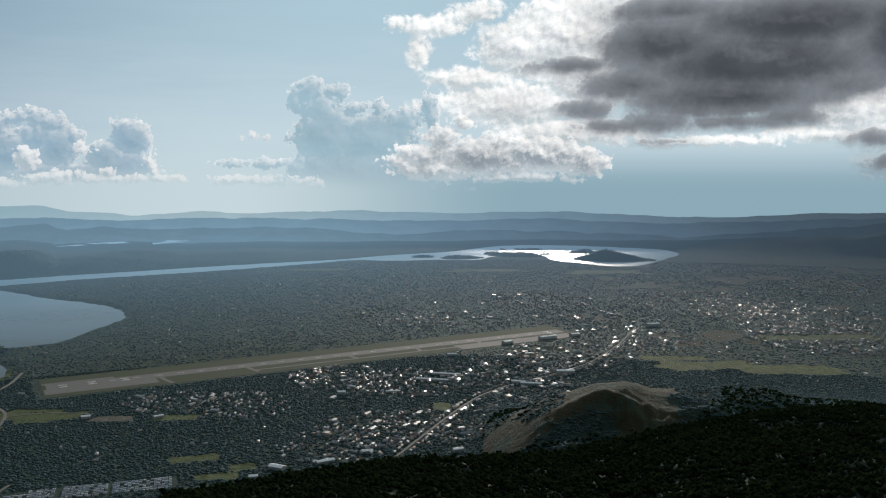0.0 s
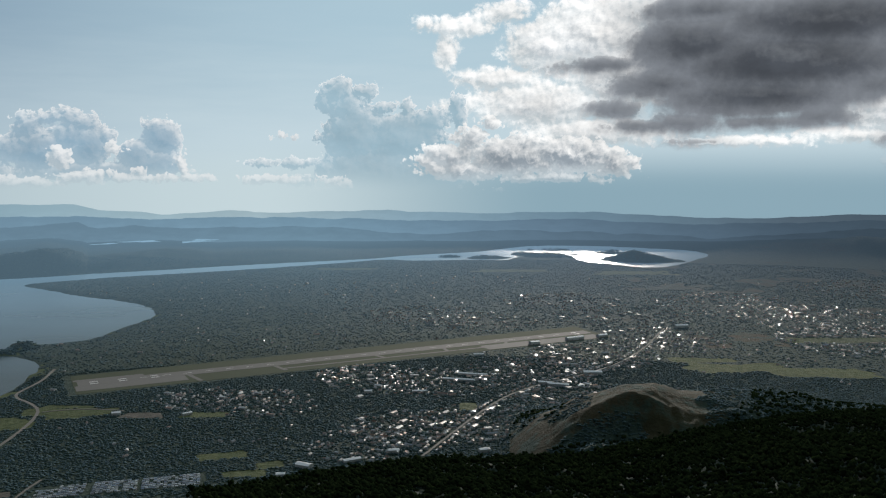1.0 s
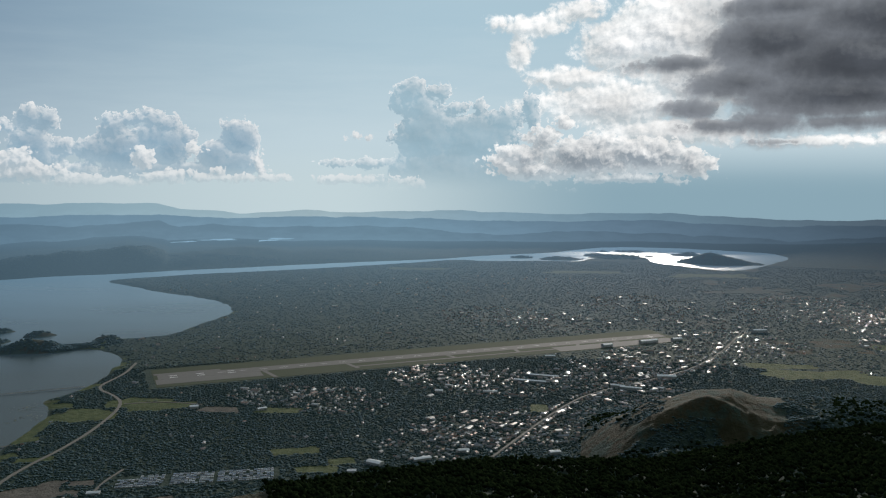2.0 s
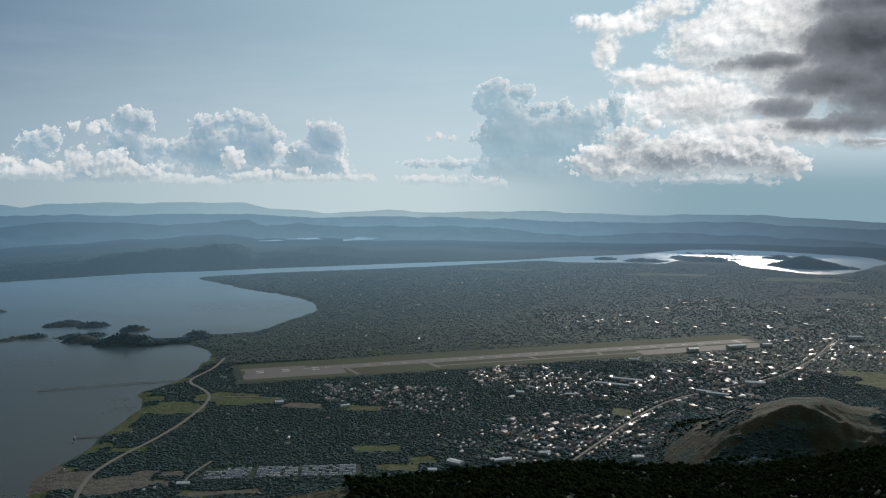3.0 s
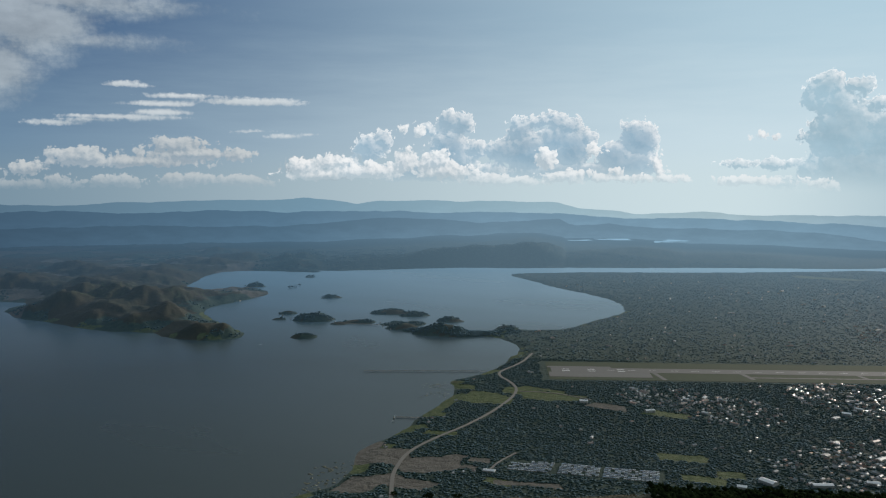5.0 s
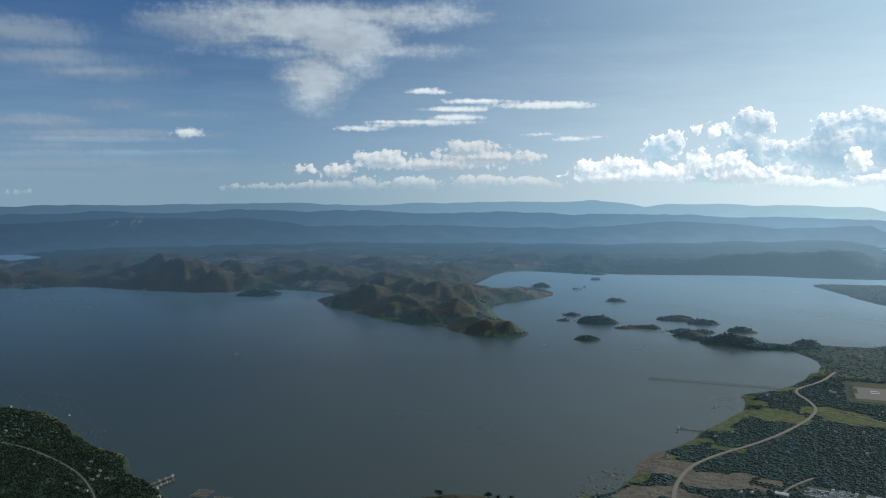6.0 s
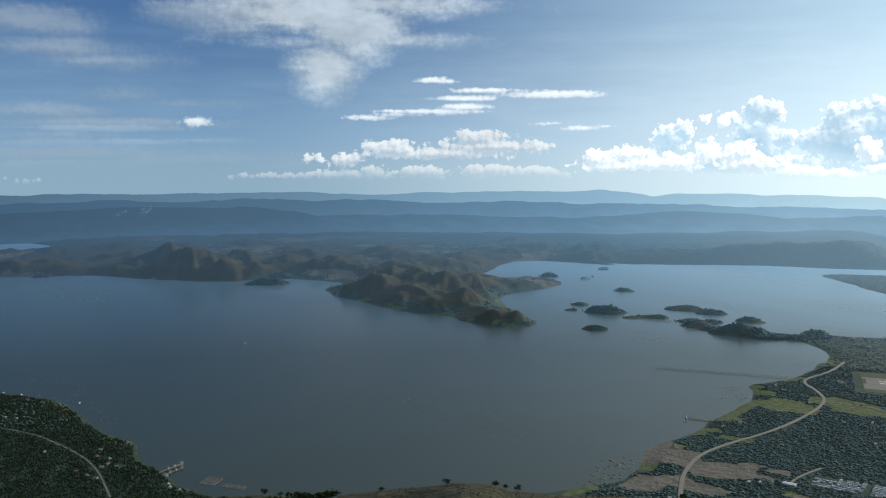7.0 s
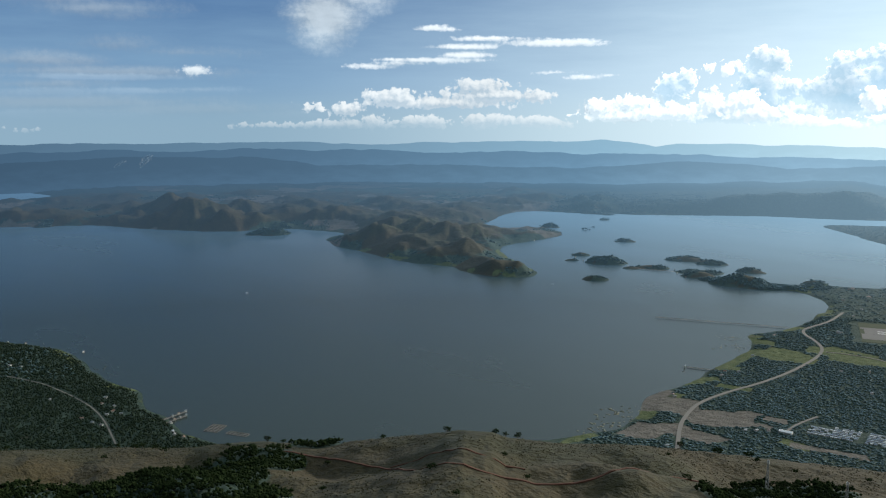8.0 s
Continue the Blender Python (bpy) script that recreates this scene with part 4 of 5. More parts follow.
ROAD_FIELD = [(-721, 1441), (-690, 1455), (-640, 1462), (-585, 1452)]
TRACK_RED = [(-395, 206), (-370, 221), (-332, 223), (-313, 226), (-290, 216), (-265, 217), (-246, 231), (-236, 246), (-222, 264), (-219, 293), (-210, 319)]
TRACK_RIDGE = [(-313, 226), (-298, 237), (-271, 237), (-258, 248), (-251, 251)]
ROADS = [("road_lakeside", ROAD_LAKE, 5.4, ROADTOP, "pale two-lane road along the lake shore"), ("road_town", ROAD_TOWN, 4.2, ROADTOP, "busy pale road through the town"),
    ("road_west", ROAD_WEST, 2.2, ROADTOP, "narrow pale village road among palms"), ("road_camp", ROAD_CAMP, 3.5, ROADTOP, "short gravel lane beside rows of houses"),
    ("road_field", ROAD_FIELD, 3.5, ROADTOP, "pale lane from the lakeside road along fields"), ("track_red", TRACK_RED, 0.9, DIRT, "red dirt track over the grassy hill"),
    ("track_ridge", TRACK_RIDGE, 0.7, DIRT, "red dirt footpath on a grassy ridge")]
for name, line, width, mat, label in ROADS:
    tagged(mesh_object(name, ribbon(line, width, 0.5 if mat is ROADTOP else 0.35, 7.0 if mat is ROADTOP else 4.0), mat), label, "road", kind="structure")
LINES = [(chaikin(line, 2, False), width) for _, line, width, _, _ in ROADS]


def clear_of_roads(x, y, gap):
    ok = np.ones(len(x), bool)
    for line, width in LINES:
        for (ax, ay), (bx, by) in zip(line[:-1], line[1:]):
            dx, dy = bx - ax, by - ay
            u = np.clip(((x - ax) * dx + (y - ay) * dy) / (dx * dx + dy * dy + 1e-9), 0, 1)
            ok &= np.hypot(x - ax - u * dx, y - ay - u * dy) > width / 2 + gap
    along, off = (x + 732) * 0.879 + (y - 1636) * 0.477, -(x + 732) * 0.477 + (y - 1636) * 0.879
    return ok & ((np.abs(along - 577) > 612) | (np.abs(off + 3) > 86))


def gabled(w, d, h, rise, over=0.35):
    """Walls and a gable roof with eaves, as two meshes' worth of corners and faces."""
    x, y = w / 2, d / 2
    wall = [(-x, -y, -1.5), (x, -y, -1.5), (x, y, -1.5), (-x, y, -1.5), (-x, -y, h), (x, -y, h), (x, y, h), (-x, y, h), (-x, 0, h + rise), (x, 0, h + rise)]
    wf = [(0, 1, 5, 4), (1, 2, 6, 9, 5), (2, 3, 7, 6), (3, 0, 4, 8, 7)]
    X, Y, k = x + over, y + over, rise * over / y
    roof = [(-X, -Y, h - k), (X, -Y, h - k), (X, Y, h - k), (-X, Y, h - k), (-X, 0, h + rise), (X, 0, h + rise)]
    roof = roof + [(a, b, c + 0.12) for a, b, c in roof]
    rf = [(6, 7, 11, 10), (8, 9, 10, 11), (0, 4, 5, 1), (2, 5, 4, 3), (0, 1, 7, 6), (2, 3, 9, 8), (1, 5, 11, 7), (5, 2, 8, 11), (3, 4, 10, 9), (4, 0, 6, 10)]
    return (wall, wf), (roof, rf)


def joined(name, pieces, mats):
    """Many small solids in one mesh: (corners, faces, material index)."""
    verts, faces, index, base = [], [], [], 0
    for co, fs, m in pieces:
        verts.append(co)
        faces.extend([tuple(i + base for i in f) for f in fs])
        index.extend([m] * len(fs))
        base += len(co)
    me = bpy.data.meshes.new(name)
    me.from_pydata(np.concatenate(verts).tolist(), [], faces)
    me.polygons.foreach_set("material_index", index)
    for m in mats:
        me.materials.append(m)
    return new(name, me)


def set_down(co, x, y, z, turn):
    c, s = math.cos(turn), math.sin(turn)
    a = np.array(co, float)
    return np.stack([a[:, 0] * c - a[:, 1] * s + x, a[:, 0] * s + a[:, 1] * c + y, a[:, 2] + z], -1)


# ---- the town: houses too many to count ----
rng = np.random.default_rng(5)
spots = []
for (cx, cy), w in TOWN:
    n = int(w * w / (44 if cy < 2200 else 80))
    turn = rng.uniform(0, 1.5)
    for _ in range(n):
        rr, aa = w * math.sqrt(rng.uniform(0, 1.7)), rng.uniform(0, math.tau)
        u, v = rr * math.cos(aa), rr * math.sin(aa)
        v = round(v / 13) * 13 + rng.normal(0, 1.6)
        spots.append((cx + u * math.cos(turn) - v * math.sin(turn), cy + u * math.sin(turn) + v * math.cos(turn), turn + rng.choice([0, math.pi / 2]) + rng.normal(0, 0.08)))
along_road = chaikin(ROAD_TOWN, 2, False)
for (ax, ay), (bx, by) in zip(along_road[:-1], along_road[1:]):
    length, turn = math.hypot(bx - ax, by - ay), math.atan2(by - ay, bx - ax)
    for k in range(int(length / 6)):
        for side in (-1, 1):
            if rng.random() < 0.45:
                continue
            u, off = (k + rng.uniform(0, 0.6)) * 6 / length, side * rng.uniform(8, 11)
            spots.append((ax + (bx - ax) * u - math.sin(turn) * off, ay + (by - ay) * u + math.cos(turn) * off, turn))
for _ in range(420):
    a, r = radians(rng.uniform(-26, 29)), rng.uniform(1300, 3300)
    spots.append((r * math.sin(a), r * math.cos(a), rng.uniform(0, 3)))
SP = np.array(spots)
HZ, HSD, HU, HK = land(SP[:, 0], SP[:, 1])
FIELD_BLOCK = np.zeros(len(SP), bool)
for (px, py), w, h, turn, kind in FIELDS:
    c, s = math.cos(radians(turn)), math.sin(radians(turn))
    FIELD_BLOCK |= (np.abs((SP[:, 0] - px) * c + (SP[:, 1] - py) * s) < w) & (np.abs(-(SP[:, 0] - px) * s + (SP[:, 1] - py) * c) < h)
keep = clear_of_roads(SP[:, 0], SP[:, 1], 2.5) & (HSD > 15) & (HU > 1.9) & (HK < 8) & ~FIELD_BLOCK
SP, HZ = SP[keep], HZ[keep]
near_first = np.argsort(np.hypot(SP[:, 0] + 60, SP[:, 1]))
SP, HZ = SP[near_first], HZ[near_first]
pieces = []
for (x, y, turn), z in zip(SP[170:], HZ[170:]):
    big = rng.random() < 0.06
    w, d = (rng.uniform(9, 18), rng.uniform(6, 9)) if big else (rng.uniform(3.4, 6.2), rng.uniform(2.8, 4.4))
    (wc, wf), (rc, rf) = gabled(w, d, rng.uniform(1.7, 2.6) + big, rng.uniform(0.6, 1.3))
    pieces.append((set_down(wc, x, y, z, turn), wf, 0))
    pieces.append((set_down(rc, x, y, z, turn), rf, 1))
tagged(joined("town_houses", pieces, (WALL, ROOF)), "low houses with sheet metal and tile roofs across the town", "houses", kind="stuff")


# ---- houses that stand apart ----
def house(w, d, h, rise, label, roof_mat=None):
    base = new("house")
    (wc, wf), (rc, rf) = gabled(w, d, h, rise)
    for name, co, fs, mat in (("wall", wc, wf, WALL), ("roof", rc, rf, roof_mat or ROOF)):
        me = bpy.data.meshes.new(name)
        me.from_pydata([tuple(c) for c in co], [], fs)
        me.materials.append(mat)
        ob = new(name, me)
        ob.parent = base
    # a door and two windows in the long side, set 3 cm proud
    for name, x0, x1, z0, z1, mat in (("door", -0.35, 0.35, 0.0, 1.5, WOOD), ("window", -w * 0.36, -w * 0.18, 0.7, 1.4, PANE), ("window", w * 0.18, w * 0.36, 0.7, 1.4, PANE)):
        bm = bmesh.new()
        bmesh.ops.create_cube(bm, size=1.0, matrix=Matrix.Translation(((x0 + x1) / 2, -d / 2, (z0 + z1) / 2)) @ Matrix.Diagonal((x1 - x0, 0.06, z1 - z0, 1)))
        part(name, bm, mat, base)
    return tagged(base, label, "house")


PANE = plain("dark_pane", (0.03, 0.035, 0.04), (0.05, 0.055, 0.06), 0.15)
def mixed_roof(gr):
    k = gr.node("ShaderNodeObjectInfo").outputs["Random"]
    n = gr.noise(where(gr), 1.5, 3.0, 0.6)
    c = gr.ramp(k, (0.0, (0.78, 0.80, 0.82)), (0.3, (0.42, 0.52, 0.66)), (0.55, (0.5, 0.54, 0.58)), (0.75, (0.20, 0.26, 0.34)), (1.0, (0.72, 0.74, 0.75)))
    return principled(gr, gr.mix(gr.math("MULTIPLY", n, 0.3), c, (0.25, 0.22, 0.18)), 0.4, n, 0.1, 0.1, 0.4)


BLUE_ROOF = material("blue_white_roof", mixed_roof)
WHITE_ROOF = plain("white_roof", (0.72, 0.73, 0.74), (0.8, 0.8, 0.8), 0.35, 0.5, Metallic=0.2)


def place_all(kinds, spots):
    """Stand things on the ground: (kind, x, y, turn) each; the first of a kind is the thing itself."""
    begun = set()
    for (k, x, y, turn), z in zip(spots, heights([(x, y) for _, x, y, _ in spots])):
        m = pose(x, y, z, 0, 0, math.degrees(turn))
        if k in begun:
            copy_thing(kinds[k], m)
        else:
            kinds[k].matrix_basis = m
            begun.add(k)


camp = [house(3.5, 2.8, 1.5, 0.6, "small row house with a blue-white sheet roof", BLUE_ROOF), house(3.0, 2.6, 1.5, 0.5, "small row house with a pale grey sheet roof", WHITE_ROOF)]
for h in camp:
    h.name = "row_house"
    tagged(h, category="row house", group="row houses in the camp")
rows_of_houses = []
CAMP_TURN = math.atan2(59, 198)
for row in range(7):
    for col in range(44):
        if col in (13, 14, 27) or rng.random() < 0.12 or (row > 4 and col < 6):
            continue
        u, v = col * 4.6 + rng.normal(0, 0.35), row * 6.2 + rng.normal(0, 0.5)
        x, y = -542 + u * math.cos(CAMP_TURN) - v * math.sin(CAMP_TURN), 1053 + u * math.sin(CAMP_TURN) + v * math.cos(CAMP_TURN)
        k = 0 if rng.random() < 0.7 else 1
        rows_of_houses.append((k, x, y, CAMP_TURN + rng.normal(0, 0.12)))
place_all(camp, rows_of_houses)

village = house(4.4, 3.4, 1.8, 0.9, "village house with a pale sheet roof among palms")
tagged(village, group="lakeside village houses")
VILLAGE = [(-1187, 382), (-1196, 393), (-1178, 398), (-1215, 402), (-1236, 392), (-1167, 356), (-1150, 362), (-1192, 350), (-1260, 405), (-1300, 340), (-1110, 440), (-1075, 428), (-1062, 425), (-1045, 430), (-1500, 352), (-1520, 340),
    (-768, 1212), (-760, 1190), (-752, 1225), (-792, 1330), (-742, 1045), (-750, 1052), (-633, 880), (-622, 893), (-590, 1010), (-578, 1020), (-600, 1000), (-840, 1480)]
place_all([village], [(0, x, y, rng.uniform(0, 3)) for x, y in VILLAGE])

town = [house(w, d, h, r, label) for w, d, h, r, label in ((5.6, 3.8, 2.0, 1.0, "town house with a weathered sheet roof"), (4.4, 3.4, 1.9, 0.8, "small town house with a sheet roof"), (7.5, 4.4, 2.4, 1.1, "long town house with a gabled sheet roof"), (5.0, 4.2, 3.2, 0.9, "two-storey town house with a sheet roof"))]
for h in town:
    tagged(h, group="houses at the town's edge")
place_all(town, [(int(rng.integers(4)), x, y, turn) for x, y, turn in SP[:170]])

# large sheds and halls: place, length, depth, height, turn
HALLS = [((-21, 1678), 62, 9, 4, -12, "long low hall with a white sheet roof"), ((6, 1722), 58, 9, 4, -12, "long low hall with a grey sheet roof"), ((-588, 1426), 14, 10, 5, 20, "white gabled hall in a field"),
    ((-470, 1429), 16, 7, 4, 40, "white gabled shed beside a field"), ((539, 2256), 34, 14, 7, 10, "large white store with a sheet roof"), ((243, 1736), 36, 14, 6, 0, "large white market hall"),
    ((-227, 1177), 22, 12, 5, -25, "white shed with a broad sheet roof"), ((-252, 1142), 12, 8, 4, 10, "pale shed with a sheet roof"), ((21, 1252), 16, 9, 5, 20, "grey shed with a sheet roof"), ((19, 1901), 22, 8, 5, 5, "white hall with a sheet roof"),
    ((-92, 1589), 26, 6, 4, 5, "long pale hall with a sheet roof"), ((-185, 1582), 14, 10, 5, 0, "white hall with a round-shouldered roof"), ((166, 1641), 40, 9, 5, -14, "long white hall with a sheet roof"), ((143, 1655), 26, 8, 5, -14, "white hall with a sheet roof"),
    ((-110, 1248), 16, 9, 4, 15, "white hall at the hill's foot"), ((-165, 1204), 26, 9, 4, 30, "dark hall with a weathered roof"), ((202, 1551), 16, 8, 4, 0, "pale hall with a sheet roof"), ((250, 2098), 46, 12, 6, 28, "airport terminal with a pale roof"),
    ((150, 2040), 24, 12, 6, 28, "aircraft hangar with a pale roof"), ((320, 2130), 26, 12, 6, 28, "aircraft hangar with a grey roof"), ((-560, 1030), 16, 8, 3, 15, "white shed beside rows of small houses")]
for (x, y), w, d, h, turn, label in HALLS:
    hall = house(w, d, h, d * 0.14, label, WHITE_ROOF)
    hall.name = "hall"
    tagged(hall, category="hall", group="large halls in the town")
    place_all([hall], [(0, x, y, radians(turn))])


# ---- trees ----
ICO = bmesh.new()
bmesh.ops.create_icosphere(ICO, subdivisions=1, radius=1.0)
ICO_V = np.array([v.co for v in ICO.verts])
ICO_F = np.array([[v.index for v in f.verts] for f in ICO.faces])
ICO.free()


OCT_V = np.array([(1, 0, 0), (-1, 0, 0), (0, 1, 0), (0, -1, 0), (0, 0, 1), (0, 0, -1)], float)
OCT_F = np.array([(0, 2, 4), (2, 1, 4), (1, 3, 4), (3, 0, 4), (2, 0, 5), (1, 2, 5), (3, 1, 5), (0, 3, 5)])


def clumps(name, centres, sizes, mat, squash=0.8, seed=1, rugged=False):
    """Many leafy clumps, uneven each in its own way, in one mesh."""
    r = np.random.default_rng(seed)
    shape_v, shape_f = (OCT_V, OCT_F) if rugged else (ICO_V, ICO_F)
    n, k = len(centres), len(shape_v)
    wob = r.uniform(0.6, 1.4, (n, k, 1))
    v = shape_v[None] * wob * np.asarray(sizes)[:, None, None] * np.array([1, 1, squash])
    spin = r.uniform(0, math.tau, n)
    c, s = np.cos(spin)[:, None], np.sin(spin)[:, None]
    v = np.stack([v[..., 0] * c - v[..., 1] * s, v[..., 0] * s + v[..., 1] * c, v[..., 2]], -1) + np.asarray(centres)[:, None, :]
    f = (shape_f[None] + (np.arange(n) * k)[:, None, None]).reshape(-1, 3)
    me = bpy.data.meshes.new(name)
    me.vertices.add(n * k)
    me.vertices.foreach_set("co", v.ravel())
    me.loops.add(f.size)
    me.loops.foreach_set("vertex_index", f.ravel().astype(np.int32))
    me.polygons.add(len(f))
    me.polygons.foreach_set("loop_start", np.arange(0, f.size, 3, dtype=np.int32))
    me.update(calc_edges=True)
    me.materials.append(mat)
    return new(name, me)


def scatter(count, a0, a1, r0, r1, seed, test):
    """Random places in a sector, by area, that pass a test of cover, height and water."""
    r = np.random.default_rng(seed)
    a = np.radians(r.uniform(a0, a1, count))
    d = np.sqrt(r.uniform(r0 * r0, r1 * r1, count))
    x, y = d * np.sin(a), d * np.cos(a)
    z, sd, u, kn = land(x, y)
    cov = cover_of(x, y, z, sd, u, kn)
    ok = test(cov, z, sd, u, kn) & clear_of_roads(x, y, 2.0)
    return np.stack([x, y, z], -1)[ok]


HOUSES = np.vstack([SP[:, :2], VILLAGE, [(p[0][0], p[0][1]) for p in HALLS]])


def away_from_houses(p, gap):
    cell = {}
    for x, y in HOUSES:
        cell.setdefault((int(x // 12), int(y // 12)), []).append((x, y))
    ok = []
    for x, y, _ in p:
        i, j = int(x // 12), int(y // 12)
        ok.append(all((x - a) ** 2 + (y - b) ** 2 > gap * gap for di in (-1, 0, 1) for dj in (-1, 0, 1) for a, b in cell.get((i + di, j + dj), ())))
    return p[np.array(ok)]


def in_camp(p):
    u, v = (p[:, 0] + 542) * math.cos(CAMP_TURN) + (p[:, 1] - 1053) * math.sin(CAMP_TURN), -(p[:, 0] + 542) * math.sin(CAMP_TURN) + (p[:, 1] - 1053) * math.cos(CAMP_TURN)
    return (u > -6) & (u < 208) & (v > -6) & (v < 44)


wood = scatter(150000, -41, 29, 850, 1900, 3, lambda c, z, sd, u, kn: (c[:, 0] > 0.45) & (sd > 4) & (u > 1.4) & (z > 0.8) & (c[:, 1] < 0.4) & (c[:, 2] < 0.4))
soilw = cover_of(wood[:, 0], wood[:, 1], wood[:, 2], *land(wood[:, 0], wood[:, 1])[1:])[:, 3]
wood = wood[rng.random(len(wood)) > soilw * 0.9]
wood = away_from_houses(wood[~in_camp(wood)], 3.4)[:84000]
grow = rng.uniform(1.4, 3.4, len(wood))
tagged(clumps("forest", wood + np.stack([0 * grow, 0 * grow, grow * 0.2], -1), grow, LEAVES, 0.38, 11, True), "dense dark green tropical woodland on the plain", "forest", kind="stuff")

beyond_wood = scatter(130000, -41, 29, 1900, 3900, 31, lambda c, z, sd, u, kn: (c[:, 0] > 0.5) & (sd > 6))
beyond_wood = beyond_wood[rng.random(len(beyond_wood)) > cover_of(*beyond_wood.T, *land(beyond_wood[:, 0], beyond_wood[:, 1])[1:])[:, 3] * 1.2]
beyond_wood = away_from_houses(beyond_wood, 5.0)[:60000]
grow = rng.uniform(2.0, 4.6, len(beyond_wood))
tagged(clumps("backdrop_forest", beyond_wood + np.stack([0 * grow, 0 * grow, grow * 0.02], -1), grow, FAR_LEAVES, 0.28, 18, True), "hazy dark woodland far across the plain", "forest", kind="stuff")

palms = scatter(60000, -84, -62, 900, 2000, 4, lambda c, z, sd, u, kn: (c[:, 0] > 0.3) & (sd > 3) & (z > 0.8) & (u > 1.2))
palms = away_from_houses(palms, 5.0)
grow = rng.uniform(0.9, 1.9, len(palms))
tagged(clumps("palm_grove", palms + np.stack([0 * grow, 0 * grow, grow * 0.9], -1), grow, PALM_LEAVES, 0.9, 12, True), "dense dark palm grove on the lake shore", "palms", kind="stuff")

isle_spots = []
for ix, iy, w, h in ISLES_A + ISLES_B:
    n = int(min(420, w * w / 9))
    a, d = rng.uniform(0, math.tau, n), w * np.sqrt(rng.uniform(0, 1.1, n))
    isle_spots.append(np.stack([ix + d * np.cos(a), iy + d * np.sin(a)], -1))
isle_spots = np.concatenate(isle_spots)
iz, isd, iu, ikn = land(isle_spots[:, 0], isle_spots[:, 1])
icov = cover_of(isle_spots[:, 0], isle_spots[:, 1], iz, isd, iu, ikn)
isle_wood = np.column_stack([isle_spots, iz])[(iz > 1.2) & (icov[:, 0] > 0.5)]
shore_wood = scatter(60000, -82, -34, 1450, 4200, 8, lambda c, z, sd, u, kn: (c[:, 0] > 0.5) & (sd > 0) & (z > 1.0))
shore_wood = shore_wood[fbm(shore_wood[:, 0], shore_wood[:, 1], 60, 3, 97) > 0.44][:12000]
isle_wood = np.concatenate([isle_wood, shore_wood])
grow = rng.uniform(2.0, 4.0, len(isle_wood))
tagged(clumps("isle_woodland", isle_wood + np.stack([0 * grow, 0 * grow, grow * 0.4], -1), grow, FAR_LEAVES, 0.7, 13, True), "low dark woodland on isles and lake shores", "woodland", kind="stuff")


def crowns(trunks, seed, low, high, lobes_each):
    """Clump centres that make up uneven crowns."""
    r = np.random.default_rng(seed)
    n = len(trunks)
    size = r.uniform(low, high, n)
    cs, ss = [], []
    for _ in range(lobes_each):
        off = r.normal(0, 0.42, (n, 3)) * size[:, None]
        off[:, 2] = np.abs(off[:, 2]) * 0.8 + size * 0.75
        cs.append(trunks + off)
        ss.append(size * r.uniform(0.26, 0.5, n))
    return np.concatenate(cs), np.concatenate(ss)


slope = scatter(42000, -21, 30, 250, 1000, 6, lambda c, z, sd, u, kn: (c[:, 0] > 0.5) & (u < 1.22) & (u > 0.52))[:17000]
c, sz = crowns(slope, 21, 2.4, 4.4, 4)
tagged(clumps("hillside_forest", c, sz, SHADED_LEAVES, 0.85, 14, True), "dark broadleaf forest over the near hillside", "forest", kind="stuff")

scrub = scatter(34000, -82, -18, 250, 640, 7, lambda c, z, sd, u, kn: (c[:, 0] > 0.55) & (u < 1.25) & (u > 0.5))[:7000]
c, sz = crowns(scrub, 22, 1.0, 2.3, 6)
tagged(clumps("hollow_woodland", c, sz, SHADED_LEAVES, 0.85, 15, True), "dark woodland in a hollow of the grassy hill", "woodland", kind="stuff")

tufts = scatter(44000, -80, -16, 230, 540, 19, lambda c, z, sd, u, kn: (c[:, 0] < 0.5) & (u < 1.02) & (u > 0.45))
tufts = tufts[fbm(tufts[:, 0], tufts[:, 1], 26, 3, 89) > 0.40][:18000]
grow = rng.uniform(0.12, 0.5, len(tufts)) ** 1.2
tagged(clumps("scrub_tufts", tufts + np.stack([0 * grow, 0 * grow, grow * 0.3], -1), grow, TUFT, 0.7, 20, True), "low dark scrub and grass tufts on the hill", "scrub", kind="stuff")

knoll_wood = scatter(30000, 2, 30, 850, 1500, 9, lambda c, z, sd, u, kn: (c[:, 0] > 0.75) & (kn > 10) & (u > 1.2))[:3500]
grow = rng.uniform(1.5, 3.2, len(knoll_wood))
tagged(clumps("knoll_woodland", knoll_wood + np.stack([0 * grow, 0 * grow, grow * 0.6], -1), grow, SHADED_LEAVES, 0.8, 16), "dark scrub in the gullies of bald hills", "scrub", kind="stuff")


